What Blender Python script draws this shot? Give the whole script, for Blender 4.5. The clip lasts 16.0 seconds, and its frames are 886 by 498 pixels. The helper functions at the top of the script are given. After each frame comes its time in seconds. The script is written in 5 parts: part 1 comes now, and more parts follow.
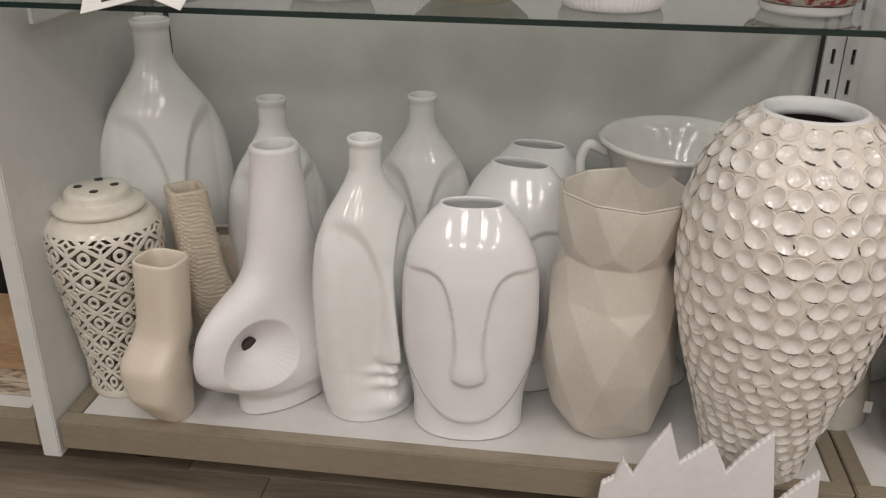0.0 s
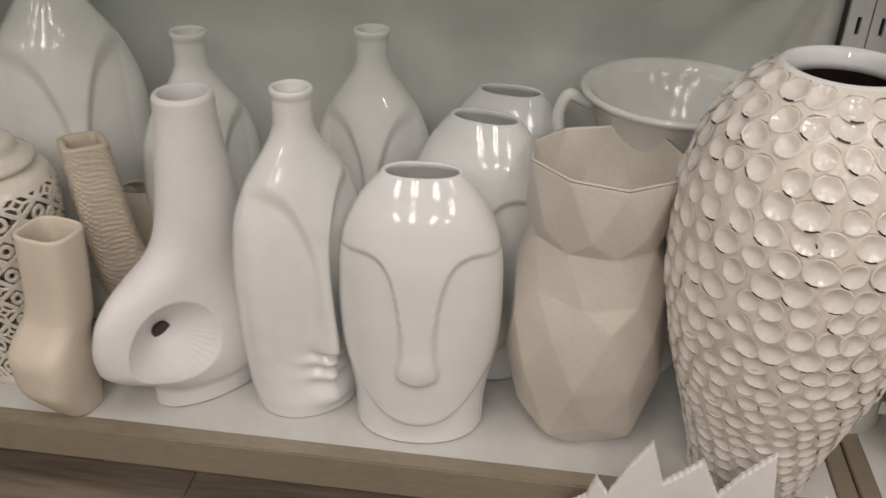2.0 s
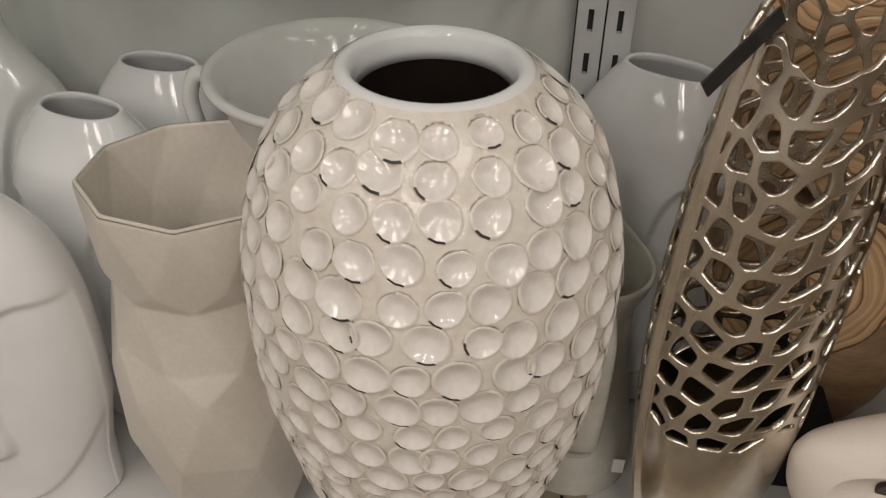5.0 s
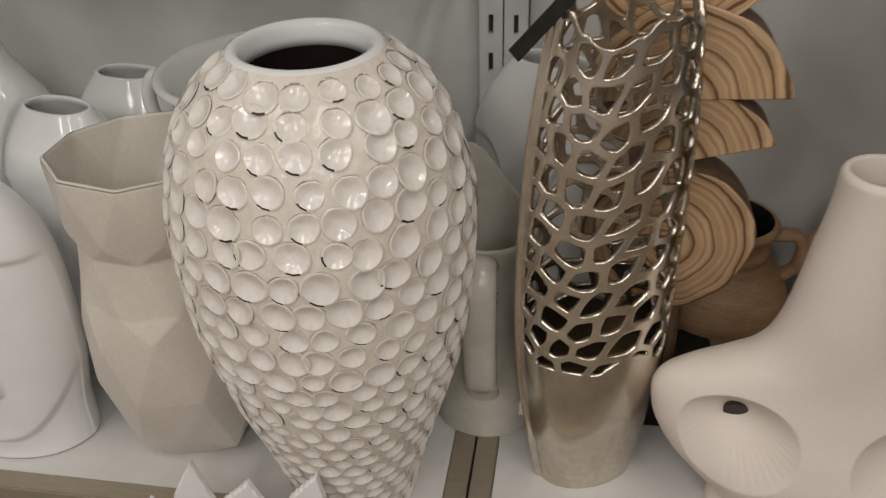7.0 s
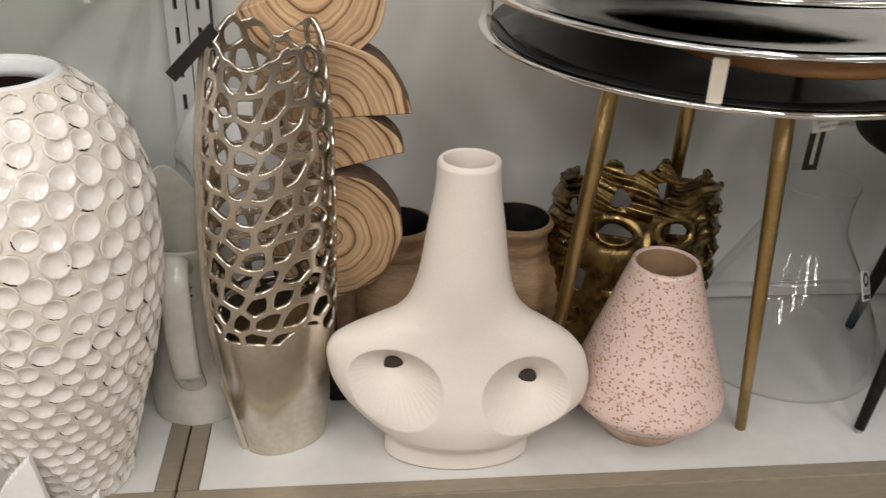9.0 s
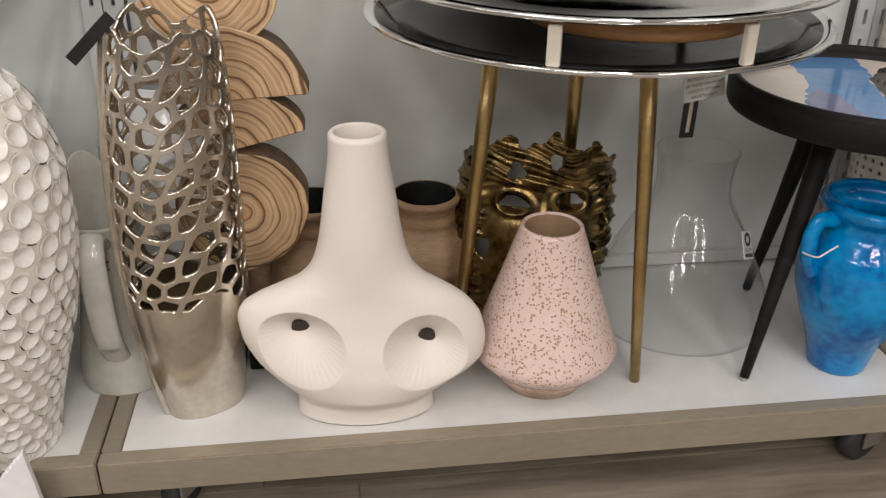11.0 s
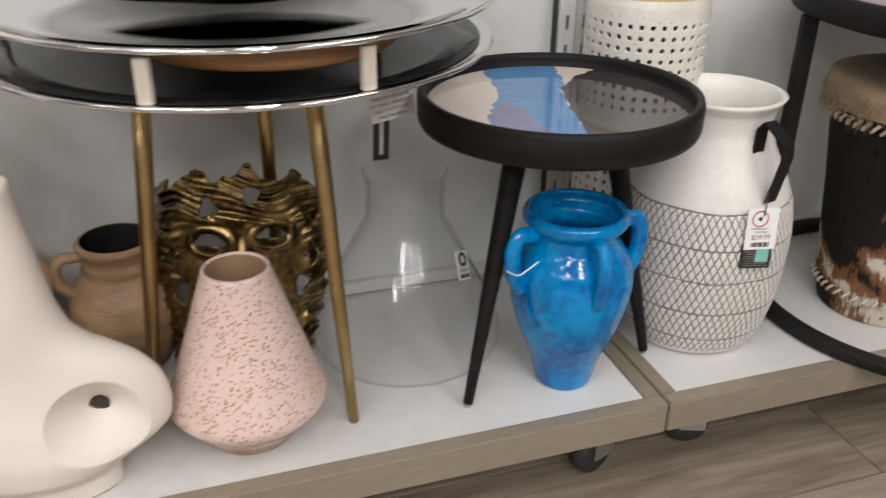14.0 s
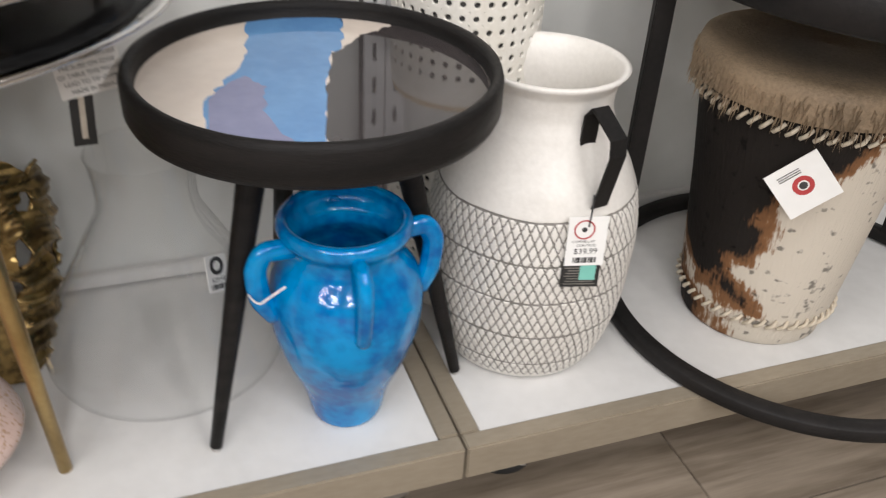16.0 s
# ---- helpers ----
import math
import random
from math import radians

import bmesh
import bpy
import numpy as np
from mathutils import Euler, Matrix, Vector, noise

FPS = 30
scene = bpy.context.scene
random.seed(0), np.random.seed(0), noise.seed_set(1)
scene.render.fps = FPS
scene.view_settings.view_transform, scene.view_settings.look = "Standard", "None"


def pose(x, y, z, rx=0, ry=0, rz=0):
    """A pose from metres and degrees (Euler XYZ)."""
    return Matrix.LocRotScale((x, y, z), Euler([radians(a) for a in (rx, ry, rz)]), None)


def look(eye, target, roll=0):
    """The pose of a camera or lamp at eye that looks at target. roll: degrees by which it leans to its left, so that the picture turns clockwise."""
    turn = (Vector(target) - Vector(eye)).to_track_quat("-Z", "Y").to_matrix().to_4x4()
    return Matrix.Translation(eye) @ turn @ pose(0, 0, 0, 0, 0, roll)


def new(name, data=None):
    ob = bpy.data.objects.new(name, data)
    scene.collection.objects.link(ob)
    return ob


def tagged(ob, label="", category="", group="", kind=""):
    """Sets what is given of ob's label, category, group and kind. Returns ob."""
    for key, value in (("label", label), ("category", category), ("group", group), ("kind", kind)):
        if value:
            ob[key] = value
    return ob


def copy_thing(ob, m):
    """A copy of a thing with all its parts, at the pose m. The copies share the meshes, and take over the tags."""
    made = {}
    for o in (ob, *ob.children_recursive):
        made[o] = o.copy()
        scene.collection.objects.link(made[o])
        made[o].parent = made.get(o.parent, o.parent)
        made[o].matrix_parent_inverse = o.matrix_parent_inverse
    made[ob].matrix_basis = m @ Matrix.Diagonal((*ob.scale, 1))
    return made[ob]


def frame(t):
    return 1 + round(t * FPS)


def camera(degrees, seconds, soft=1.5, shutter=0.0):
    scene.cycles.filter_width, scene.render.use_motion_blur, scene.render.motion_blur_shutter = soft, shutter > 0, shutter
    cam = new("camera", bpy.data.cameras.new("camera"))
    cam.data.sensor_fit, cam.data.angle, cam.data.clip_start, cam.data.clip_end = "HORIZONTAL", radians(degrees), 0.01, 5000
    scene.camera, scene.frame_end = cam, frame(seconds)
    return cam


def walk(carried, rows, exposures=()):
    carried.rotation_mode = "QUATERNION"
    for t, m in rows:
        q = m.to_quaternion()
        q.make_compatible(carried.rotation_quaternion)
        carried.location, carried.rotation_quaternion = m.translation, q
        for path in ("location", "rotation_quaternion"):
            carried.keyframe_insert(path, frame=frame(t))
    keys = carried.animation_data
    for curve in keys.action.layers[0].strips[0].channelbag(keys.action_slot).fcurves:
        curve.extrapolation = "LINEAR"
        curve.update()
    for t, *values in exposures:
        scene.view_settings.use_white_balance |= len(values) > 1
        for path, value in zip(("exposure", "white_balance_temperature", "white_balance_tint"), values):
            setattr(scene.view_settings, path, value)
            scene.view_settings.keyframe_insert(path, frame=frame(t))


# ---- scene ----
cam = camera(53.4, 16.0, 1.2, 0.5)
EXPOSURES = [(0, -0.98, 6550, 12), (3.5, -1.1, 6750, 12), (6.5, -1.2, 6600, 10), (7.5, -1.0, 6500, 10), (9, -0.5, 6400, 10), (11.5, -0.4, 6300, 11.5), (12.5, -0.3, 6250, 11.5), (14.2, -0.27, 6200, 11), (15, -0.06, 6150, 11), (16, -0.02, 6150, 11)]
PATH = [
    (0, (-0.446, -1.062, 0.957), (-0.682, 0.74, 0.121), 0.6),
    (0.5, (-0.452, -1.03, 0.953), (-0.69, 0.768, 0.111), 0.7),
    (1, (-0.46, -0.963, 0.942), (-0.699, 0.835, 0.1), 1.0),
    (1.5, (-0.455, -0.882, 0.941), (-0.682, 0.904, 0.071), 1.3),
    (2, (-0.418, -0.825, 0.936), (-0.627, 0.885, -0.079), 1.5),
    (2.5, (-0.349, -0.768, 0.933), (-0.535, 0.93, -0.108), 1.5),
    (3, (-0.287, -0.697, 0.925), (-0.285, 0.992, -0.145), 3.7),
    (3.5, (-0.226, -0.58, 0.915), (-0.172, 1.09, -0.184), 4.0),
    (3.7, (-0.206, -0.541, 0.915), (-0.143, 1.12, -0.197), 3.5),
    (5.8, (0.027, -0.488, 0.91), (-0.286, 1.079, -0.292), -0.3),
    (6, (0.046, -0.506, 0.913), (-0.271, 1.061, -0.289), -0.5),
    (6.5, (0.079, -0.554, 0.92), (-0.242, 1.009, -0.286), -1.4),
    (7, (0.099, -0.638, 0.926), (-0.188, 1.004, -0.178), -1.9),
    (7.5, (0.124, -0.728, 0.935), (-0.031, 0.974, -0.104), -0.0),
    (8, (0.155, -0.791, 0.943), (0.177, 0.97, -0.005), 1.2),
    (8.5, (0.187, -0.822, 0.939), (0.325, 0.94, 0.004), 1.6),
    (9, (0.228, -0.856, 0.94), (0.427, 0.896, -0.004), 2.1),
    (11.3, (0.343, -0.982, 0.932), (0.586, 0.776, 0.011), 0.8),
    (11.5, (0.355, -0.988, 0.93), (0.597, 0.772, 0.011), 0.9),
    (12, (0.374, -0.996, 0.932), (0.653, 0.763, 0.022), 1.0),
    (12.5, (0.401, -1.006, 0.93), (0.781, 0.742, 0.035), 1.9),
    (13, (0.432, -0.997, 0.932), (0.84, 0.744, 0.038), 0.9),
    (13.5, (0.481, -0.966, 0.928), (0.986, 0.748, 0.03), 0.3),
    (14, (0.561, -0.918, 0.933), (1.133, 0.769, 0.024), 0.8),
    (14.5, (0.641, -0.864, 0.936), (1.284, 0.798, 0.028), -0.1),
    (15, (0.706, -0.807, 0.929), (1.388, 0.826, -0.002), -0.2),
    (15.5, (0.775, -0.746, 0.918), (1.471, 0.854, -0.059), 0.9),
    (16, (0.903, -0.709, 0.932), (1.513, 0.839, -0.178), 3.7),
]
walk(cam, [(t, look(eye, target, roll)) for t, eye, target, roll in PATH], EXPOSURES)

# ---- light ----
world = bpy.data.worlds.new("store_air")
scene.world = world
world.use_nodes = True
world.node_tree.nodes["Background"].inputs[0].default_value = (0.9, 0.95, 1.0, 1)
world.node_tree.nodes["Background"].inputs[1].default_value = 0.05

LAMPS = [(x, y) for y in (-1.2, -3.0, -4.8) for x in (-2.5, -0.9, 0.7, 2.3)]
LAMP_POWER = {-1.2: 22.0, -3.0: 48.0, -4.8: 48.0}


def lamp(x, y):
    for side in (-0.15, 0.15):
        data = bpy.data.lights.new("ceiling_lamp", "AREA")
        data.shape, data.size, data.size_y = "RECTANGLE", 0.14, 1.1
        data.energy, data.color = LAMP_POWER[y] / 2, (1.0, 0.955, 0.91)
        ob = new("ceiling_lamp", data)
        ob.matrix_world = pose(x + side, y, 2.94)


for lx, ly in LAMPS:
    lamp(lx, ly)


# ---- materials ----
def nodes_of(name):
    m = bpy.data.materials.new(name)
    m.use_nodes = True
    t = m.node_tree
    return m, t, t.nodes["Principled BSDF"], t.nodes.new, t.links.new


def mat(name, a, b=None, rough=0.5, metal=0.0, scale=8.0, fine=60.0, bump=0.1, bump_scale=None, coat=0.0, spread=0.12, coords="Object", detail=4.0, stretch=None):
    """Two colours mixed by a broad and a fine noise, with uneven gloss and fine relief."""
    m, t, p, node, link = nodes_of(name)
    b = b or tuple(c * 0.86 for c in a)
    tc = node("ShaderNodeTexCoord")
    src = tc.outputs[coords]
    if stretch:
        mp = node("ShaderNodeMapping")
        mp.inputs["Scale"].default_value = stretch
        link(src, mp.inputs[0])
        src = mp.outputs[0]
    n1, n2 = node("ShaderNodeTexNoise"), node("ShaderNodeTexNoise")
    n1.inputs["Scale"].default_value, n2.inputs["Scale"].default_value = scale, fine
    n1.inputs["Detail"].default_value = detail
    link(src, n1.inputs[0])
    link(src, n2.inputs[0])
    mix = node("ShaderNodeMath")
    mix.operation = "MULTIPLY_ADD"
    mix.inputs[1].default_value = 0.35
    link(n2.outputs[0], mix.inputs[0])
    half = node("ShaderNodeMath")
    half.operation = "MULTIPLY"
    half.inputs[1].default_value = 0.65
    link(n1.outputs[0], half.inputs[0])
    link(half.outputs[0], mix.inputs[2])
    ramp = node("ShaderNodeValToRGB")
    e = ramp.color_ramp.elements
    e[0].position, e[1].position = 0.5 - spread, 0.5 + spread
    e[0].color, e[1].color = (*b, 1), (*a, 1)
    link(mix.outputs[0], ramp.inputs[0])
    link(ramp.outputs[0], p.inputs["Base Color"])
    rr = node("ShaderNodeMapRange")
    rr.inputs["To Min"].default_value, rr.inputs["To Max"].default_value = max(0.02, rough * 0.8), min(1, rough * 1.2)
    link(n1.outputs[0], rr.inputs[0])
    link(rr.outputs[0], p.inputs["Roughness"])
    p.inputs["Metallic"].default_value = metal
    p.inputs["Coat Weight"].default_value = coat
    p.inputs["Coat Roughness"].default_value = 0.06
    if bump:
        n3, bp = node("ShaderNodeTexNoise"), node("ShaderNodeBump")
        n3.inputs["Scale"].default_value = bump_scale or fine
        n3.inputs["Detail"].default_value = 3
        bp.inputs["Strength"].default_value, bp.inputs["Distance"].default_value = bump, 0.004
        link(src, n3.inputs[0])
        link(n3.outputs[0], bp.inputs["Height"])
        link(bp.outputs[0], p.inputs["Normal"])
    return m


glaze_white = mat("glaze_white", (0.82, 0.82, 0.82), (0.78, 0.78, 0.78), 0.06, scale=5, fine=30, bump=0.03, bump_scale=14)
glaze_bottle = mat("glaze_bottle", (0.81, 0.81, 0.80), (0.76, 0.76, 0.74), 0.08, scale=4, fine=40, bump=0.03, bump_scale=16)
matte_white = mat("matte_white", (0.78, 0.76, 0.76), (0.72, 0.70, 0.70), 0.5, scale=6, fine=300, bump=0.06, bump_scale=500)
matte_cream = mat("matte_cream", (0.76, 0.69, 0.62), (0.71, 0.64, 0.575), 0.62, scale=6, fine=400, bump=0.12, bump_scale=700)
boot_beige = mat("boot_beige", (0.71, 0.63, 0.53), (0.65, 0.57, 0.47), 0.42, scale=7, fine=300, bump=0.08, bump_scale=400)
square_beige = mat("square_beige", (0.60, 0.52, 0.42), (0.50, 0.43, 0.34), 0.6, scale=12, fine=200, bump=0.2, bump_scale=300)
facet_beige = mat("facet_beige", (0.67, 0.62, 0.55), (0.60, 0.55, 0.48), 0.36, scale=9, fine=220, bump=0.05, bump_scale=300)
lattice_glaze = mat("lattice_glaze", (0.72, 0.68, 0.60), (0.64, 0.60, 0.52), 0.16, scale=20, fine=90, bump=0.06, bump_scale=60)
bowl_glaze = mat("bowl_glaze", (0.80, 0.79, 0.77), (0.74, 0.73, 0.71), 0.08, scale=10, fine=60, bump=0.05, bump_scale=30)
resin = mat("resin", (0.80, 0.75, 0.68), (0.69, 0.62, 0.53), 0.16, scale=18, fine=160, bump=0.2, bump_scale=80)
# near-black colour for the shade in openings that are not hollow here
inside_shade = mat("inside_shade", (0.02, 0.015, 0.013), (0.035, 0.02, 0.016), 0.5, bump=0.1)
jug_glaze = mat("jug_glaze", (0.58, 0.56, 0.50), (0.48, 0.47, 0.41), 0.18, scale=14, fine=70, bump=0.06, bump_scale=40)
nickel = mat("nickel", (0.70, 0.64, 0.55), (0.56, 0.50, 0.42), 0.21, metal=1.0, scale=16, fine=120, bump=0.03, bump_scale=60)
chrome = mat("chrome", (0.80, 0.79, 0.78), (0.72, 0.71, 0.70), 0.045, metal=1.0, scale=6, fine=40, bump=0.02, bump_scale=30)
black_gloss = mat("black_gloss", (0.006, 0.006, 0.006), (0.02, 0.02, 0.02), 0.12, scale=8, bump=0.02)
brass = mat("brass", (0.52, 0.38, 0.17), (0.42, 0.30, 0.13), 0.33, metal=1.0, scale=20, fine=180, bump=0.2, bump_scale=220)
old_gold = mat("old_gold", (0.38, 0.26, 0.10), (0.05, 0.034, 0.018), 0.27, metal=1.0, scale=22, fine=90, bump=0.2, bump_scale=70, spread=0.14)
clay = mat("clay", (0.42, 0.27, 0.15), (0.27, 0.165, 0.09), 0.55, scale=9, fine=80, bump=0.3, bump_scale=60, stretch=(1, 1, 5))
black_matte = mat("black_matte", (0.012, 0.0115, 0.011), (0.02, 0.018, 0.017), 0.48, scale=9, fine=150, bump=0.1, bump_scale=200)
black_wood = mat("black_wood", (0.010, 0.0095, 0.009), (0.018, 0.016, 0.015), 0.45, scale=8, fine=120, bump=0.25, bump_scale=90, stretch=(1, 1, 9))
blue_glaze = mat("blue_glaze", (0.0, 0.26, 0.60), (0.0, 0.10, 0.35), 0.09, scale=13, fine=70, bump=0.25, bump_scale=45, spread=0.10, detail=8)
vase_cream = mat("vase_cream", (0.74, 0.71, 0.66), (0.66, 0.63, 0.58), 0.4, scale=10, fine=150, bump=0.1, bump_scale=120)
groove_grey = mat("groove_grey", (0.17, 0.16, 0.14), (0.24, 0.22, 0.20), 0.8, scale=20, bump=0.1)
cane_white = mat("cane_white", (0.76, 0.73, 0.66), (0.68, 0.64, 0.56), 0.3, scale=20, fine=180, bump=0.15, bump_scale=150)
# colour of the shade seen through the weave
cane_shade = mat("cane_shade", (0.05, 0.048, 0.045), (0.08, 0.075, 0.07), 0.6, bump=0.1)
rim_tan = mat("rim_tan", (0.62, 0.46, 0.26), (0.52, 0.37, 0.20), 0.5)
board_white = mat("board_white", (0.63, 0.62, 0.60), (0.57, 0.56, 0.54), 0.32, scale=4, fine=45, bump=0.04, bump_scale=300)
frame_metal = mat("frame_metal", (0.36, 0.31, 0.235), (0.30, 0.255, 0.19), 0.42, metal=0.35, scale=6, fine=160, bump=0.06, bump_scale=400, stretch=(0.3, 1, 1))
wall_paint = mat("wall_paint", (0.66, 0.665, 0.64), (0.61, 0.615, 0.59), 0.42, scale=2.2, fine=30, bump=0.05, bump_scale=180)
panel_paint = mat("panel_paint", (0.66, 0.66, 0.64), (0.60, 0.60, 0.58), 0.45, scale=3, fine=40, bump=0.05, bump_scale=160)
upright_paint = mat("upright_paint", (0.62, 0.62, 0.62), (0.56, 0.56, 0.56), 0.35, scale=8, bump=0.04)
# shade in upright slots and lid holes, given as a colour
hole_shade = mat("hole_shade", (0.03, 0.03, 0.03), (0.045, 0.045, 0.045), 0.7, bump=0.05)
rubber = mat("rubber", (0.02, 0.02, 0.02), (0.035, 0.035, 0.035), 0.6, bump=0.1)
zinc = mat("zinc", (0.55, 0.54, 0.52), (0.45, 0.44, 0.42), 0.35, metal=0.9, scale=20, bump=0.1)
leaf_white = mat("leaf_white", (0.82, 0.80, 0.80), (0.75, 0.73, 0.73), 0.35, scale=9, fine=90, bump=0.12, bump_scale=60)
shell_pearl = mat("shell_pearl", (0.84, 0.80, 0.75), (0.74, 0.68, 0.62), 0.09, scale=30, fine=120, bump=0.1, bump_scale=90, coat=0.4)
tag_paper = mat("tag_paper", (0.82, 0.81, 0.78), (0.78, 0.77, 0.74), 0.6, bump=0.03)
tag_black = mat("tag_black", (0.016, 0.016, 0.016), (0.024, 0.024, 0.024), 0.45, bump=0.03)
inlay_cream = mat("inlay_cream", (0.66, 0.58, 0.50), (0.60, 0.52, 0.45), 0.07, bump=0.01)
inlay_blue = mat("inlay_blue", (0.13, 0.29, 0.53), (0.10, 0.23, 0.45), 0.07, scale=6, bump=0.01)
inlay_slate = mat("inlay_slate", (0.22, 0.23, 0.36), (0.18, 0.19, 0.31), 0.07, scale=6, bump=0.01)
inlay_brown = mat("inlay_brown", (0.05, 0.043, 0.042), (0.035, 0.03, 0.03), 0.06, scale=5, bump=0.01)
bare_clay = mat("bare_clay", (0.40, 0.26, 0.15), (0.30, 0.19, 0.11), 0.6, bump=0.15)
bare_foot = mat("bare_foot", (0.50, 0.36, 0.28), (0.34, 0.22, 0.15), 0.55, scale=30, fine=260, bump=0.3, bump_scale=200, spread=0.08)
ink = mat("ink", (0.03, 0.03, 0.03), (0.05, 0.05, 0.05), 0.6, bump=0)
ink_red = mat("ink_red", (0.45, 0.05, 0.05), (0.38, 0.04, 0.04), 0.6, bump=0)
ink_yellow = mat("ink_yellow", (0.75, 0.55, 0.08), (0.65, 0.48, 0.06), 0.6, bump=0)
mint = mat("mint", (0.22, 0.55, 0.46), (0.18, 0.48, 0.40), 0.5, bump=0)
ceiling_paint = mat("ceiling_paint", (0.72, 0.71, 0.69), (0.68, 0.67, 0.65), 0.8, scale=3, bump=0.1)
# broad light and dark patches give the chrome contrast to reflect
far_paint = mat("far_paint", (0.46, 0.43, 0.40), (0.16, 0.145, 0.135), 0.7, scale=1.2, bump=0.05)
red_glaze = mat("red_glaze", (0.42, 0.07, 0.06), (0.66, 0.60, 0.54), 0.2, scale=60, fine=160, bump=0.04, spread=0.05)
terracotta_dull = mat("terracotta_dull", (0.52, 0.46, 0.38), (0.42, 0.37, 0.30), 0.4, bump=0.1)
wood_plain = mat("wood_plain", (0.34, 0.17, 0.06), (0.26, 0.12, 0.04), 0.4, scale=7, fine=60, stretch=(1, 8, 8), bump=0.1)


def sheet_glass(name, tint):
    m, t, p, node, link = nodes_of(name)
    clear, gloss, mix, edge = node("ShaderNodeBsdfTransparent"), node("ShaderNodeBsdfGlossy"), node("ShaderNodeMixShader"), node("ShaderNodeLayerWeight")
    clear.inputs[0].default_value = (*tint, 1)
    gloss.inputs["Roughness"].default_value = 0.02
    edge.inputs[0].default_value = 0.5
    rise, lift = node("ShaderNodeMath"), node("ShaderNodeMath")
    rise.operation, lift.operation = "POWER", "MULTIPLY_ADD"
    rise.inputs[1].default_value = 3.2
    lift.inputs[1].default_value, lift.inputs[2].default_value = 0.9, 0.045
    link(edge.outputs["Facing"], rise.inputs[0])
    link(rise.outputs[0], lift.inputs[0])
    link(lift.outputs[0], mix.inputs[0])
    link(clear.outputs[0], mix.inputs[1])
    link(gloss.outputs[0], mix.inputs[2])
    link(mix.outputs[0], t.nodes["Material Output"].inputs[0])
    return m


shelf_glass = sheet_glass("shelf_glass", (0.87, 0.905, 0.89))
flask_glass = sheet_glass("flask_glass", (0.996, 0.998, 0.997))
for dark in (black_wood, black_matte, black_gloss):
    dark.node_tree.nodes["Principled BSDF"].inputs["Specular IOR Level"].default_value = 0.12
edge_glass = mat("edge_glass", (0.006, 0.018, 0.015), (0.01, 0.026, 0.02), 0.1, bump=0)
acrylic = mat("acrylic", (0.62, 0.56, 0.47), (0.52, 0.46, 0.38), 0.12, scale=40, bump=0.02)


def floor_material():
    m, t, p, node, link = nodes_of("floor_planks")
    tc, mp = node("ShaderNodeTexCoord"), node("ShaderNodeMapping")
    mp.inputs["Scale"].default_value = (2.2, 22, 1)
    info = node("ShaderNodeObjectInfo")
    add = node("ShaderNodeVectorMath")
    add.operation = "ADD"
    link(tc.outputs["Object"], mp.inputs[0])
    link(mp.outputs[0], add.inputs[0])
    sc = node("ShaderNodeVectorMath")
    sc.operation = "SCALE"
    sc.inputs["Scale"].default_value = 40
    link(info.outputs["Random"], sc.inputs[0])
    link(sc.outputs[0], add.inputs[1])
    n1, n2 = node("ShaderNodeTexNoise"), node("ShaderNodeTexNoise")
    n1.inputs["Scale"].default_value, n1.inputs["Detail"].default_value, n1.inputs["Distortion"].default_value = 1.2, 8, 0.6
    n2.inputs["Scale"].default_value, n2.inputs["Detail"].default_value = 6, 6
    link(add.outputs[0], n1.inputs[0])
    link(add.outputs[0], n2.inputs[0])
    ramp = node("ShaderNodeValToRGB")
    e = ramp.color_ramp.elements
    e[0].position, e[1].position = 0.36, 0.66
    e[0].color, e[1].color = (0.15, 0.117, 0.083, 1), (0.31, 0.255, 0.195, 1)
    mx = node("ShaderNodeMath")
    mx.operation = "MULTIPLY_ADD"
    mx.inputs[1].default_value = 0.35
    link(n2.outputs[0], mx.inputs[0])
    hf = node("ShaderNodeMath")
    hf.operation = "MULTIPLY"
    hf.inputs[1].default_value = 0.65
    link(n1.outputs[0], hf.inputs[0])
    link(hf.outputs[0], mx.inputs[2])
    link(mx.outputs[0], ramp.inputs[0])
    hs = node("ShaderNodeHueSaturation")
    vr = node("ShaderNodeMapRange")
    vr.inputs["To Min"].default_value, vr.inputs["To Max"].default_value = 0.82, 1.15
    link(info.outputs["Random"], vr.inputs[0])
    link(vr.outputs[0], hs.inputs["Value"])
    link(ramp.outputs[0], hs.inputs["Color"])
    link(hs.outputs[0], p.inputs["Base Color"])
    p.inputs["Roughness"].default_value = 0.42
    bp = node("ShaderNodeBump")
    bp.inputs["Strength"].default_value, bp.inputs["Distance"].default_value = 0.15, 0.002
    link(n2.outputs[0], bp.inputs["Height"])
    link(bp.outputs[0], p.inputs["Normal"])
    return m


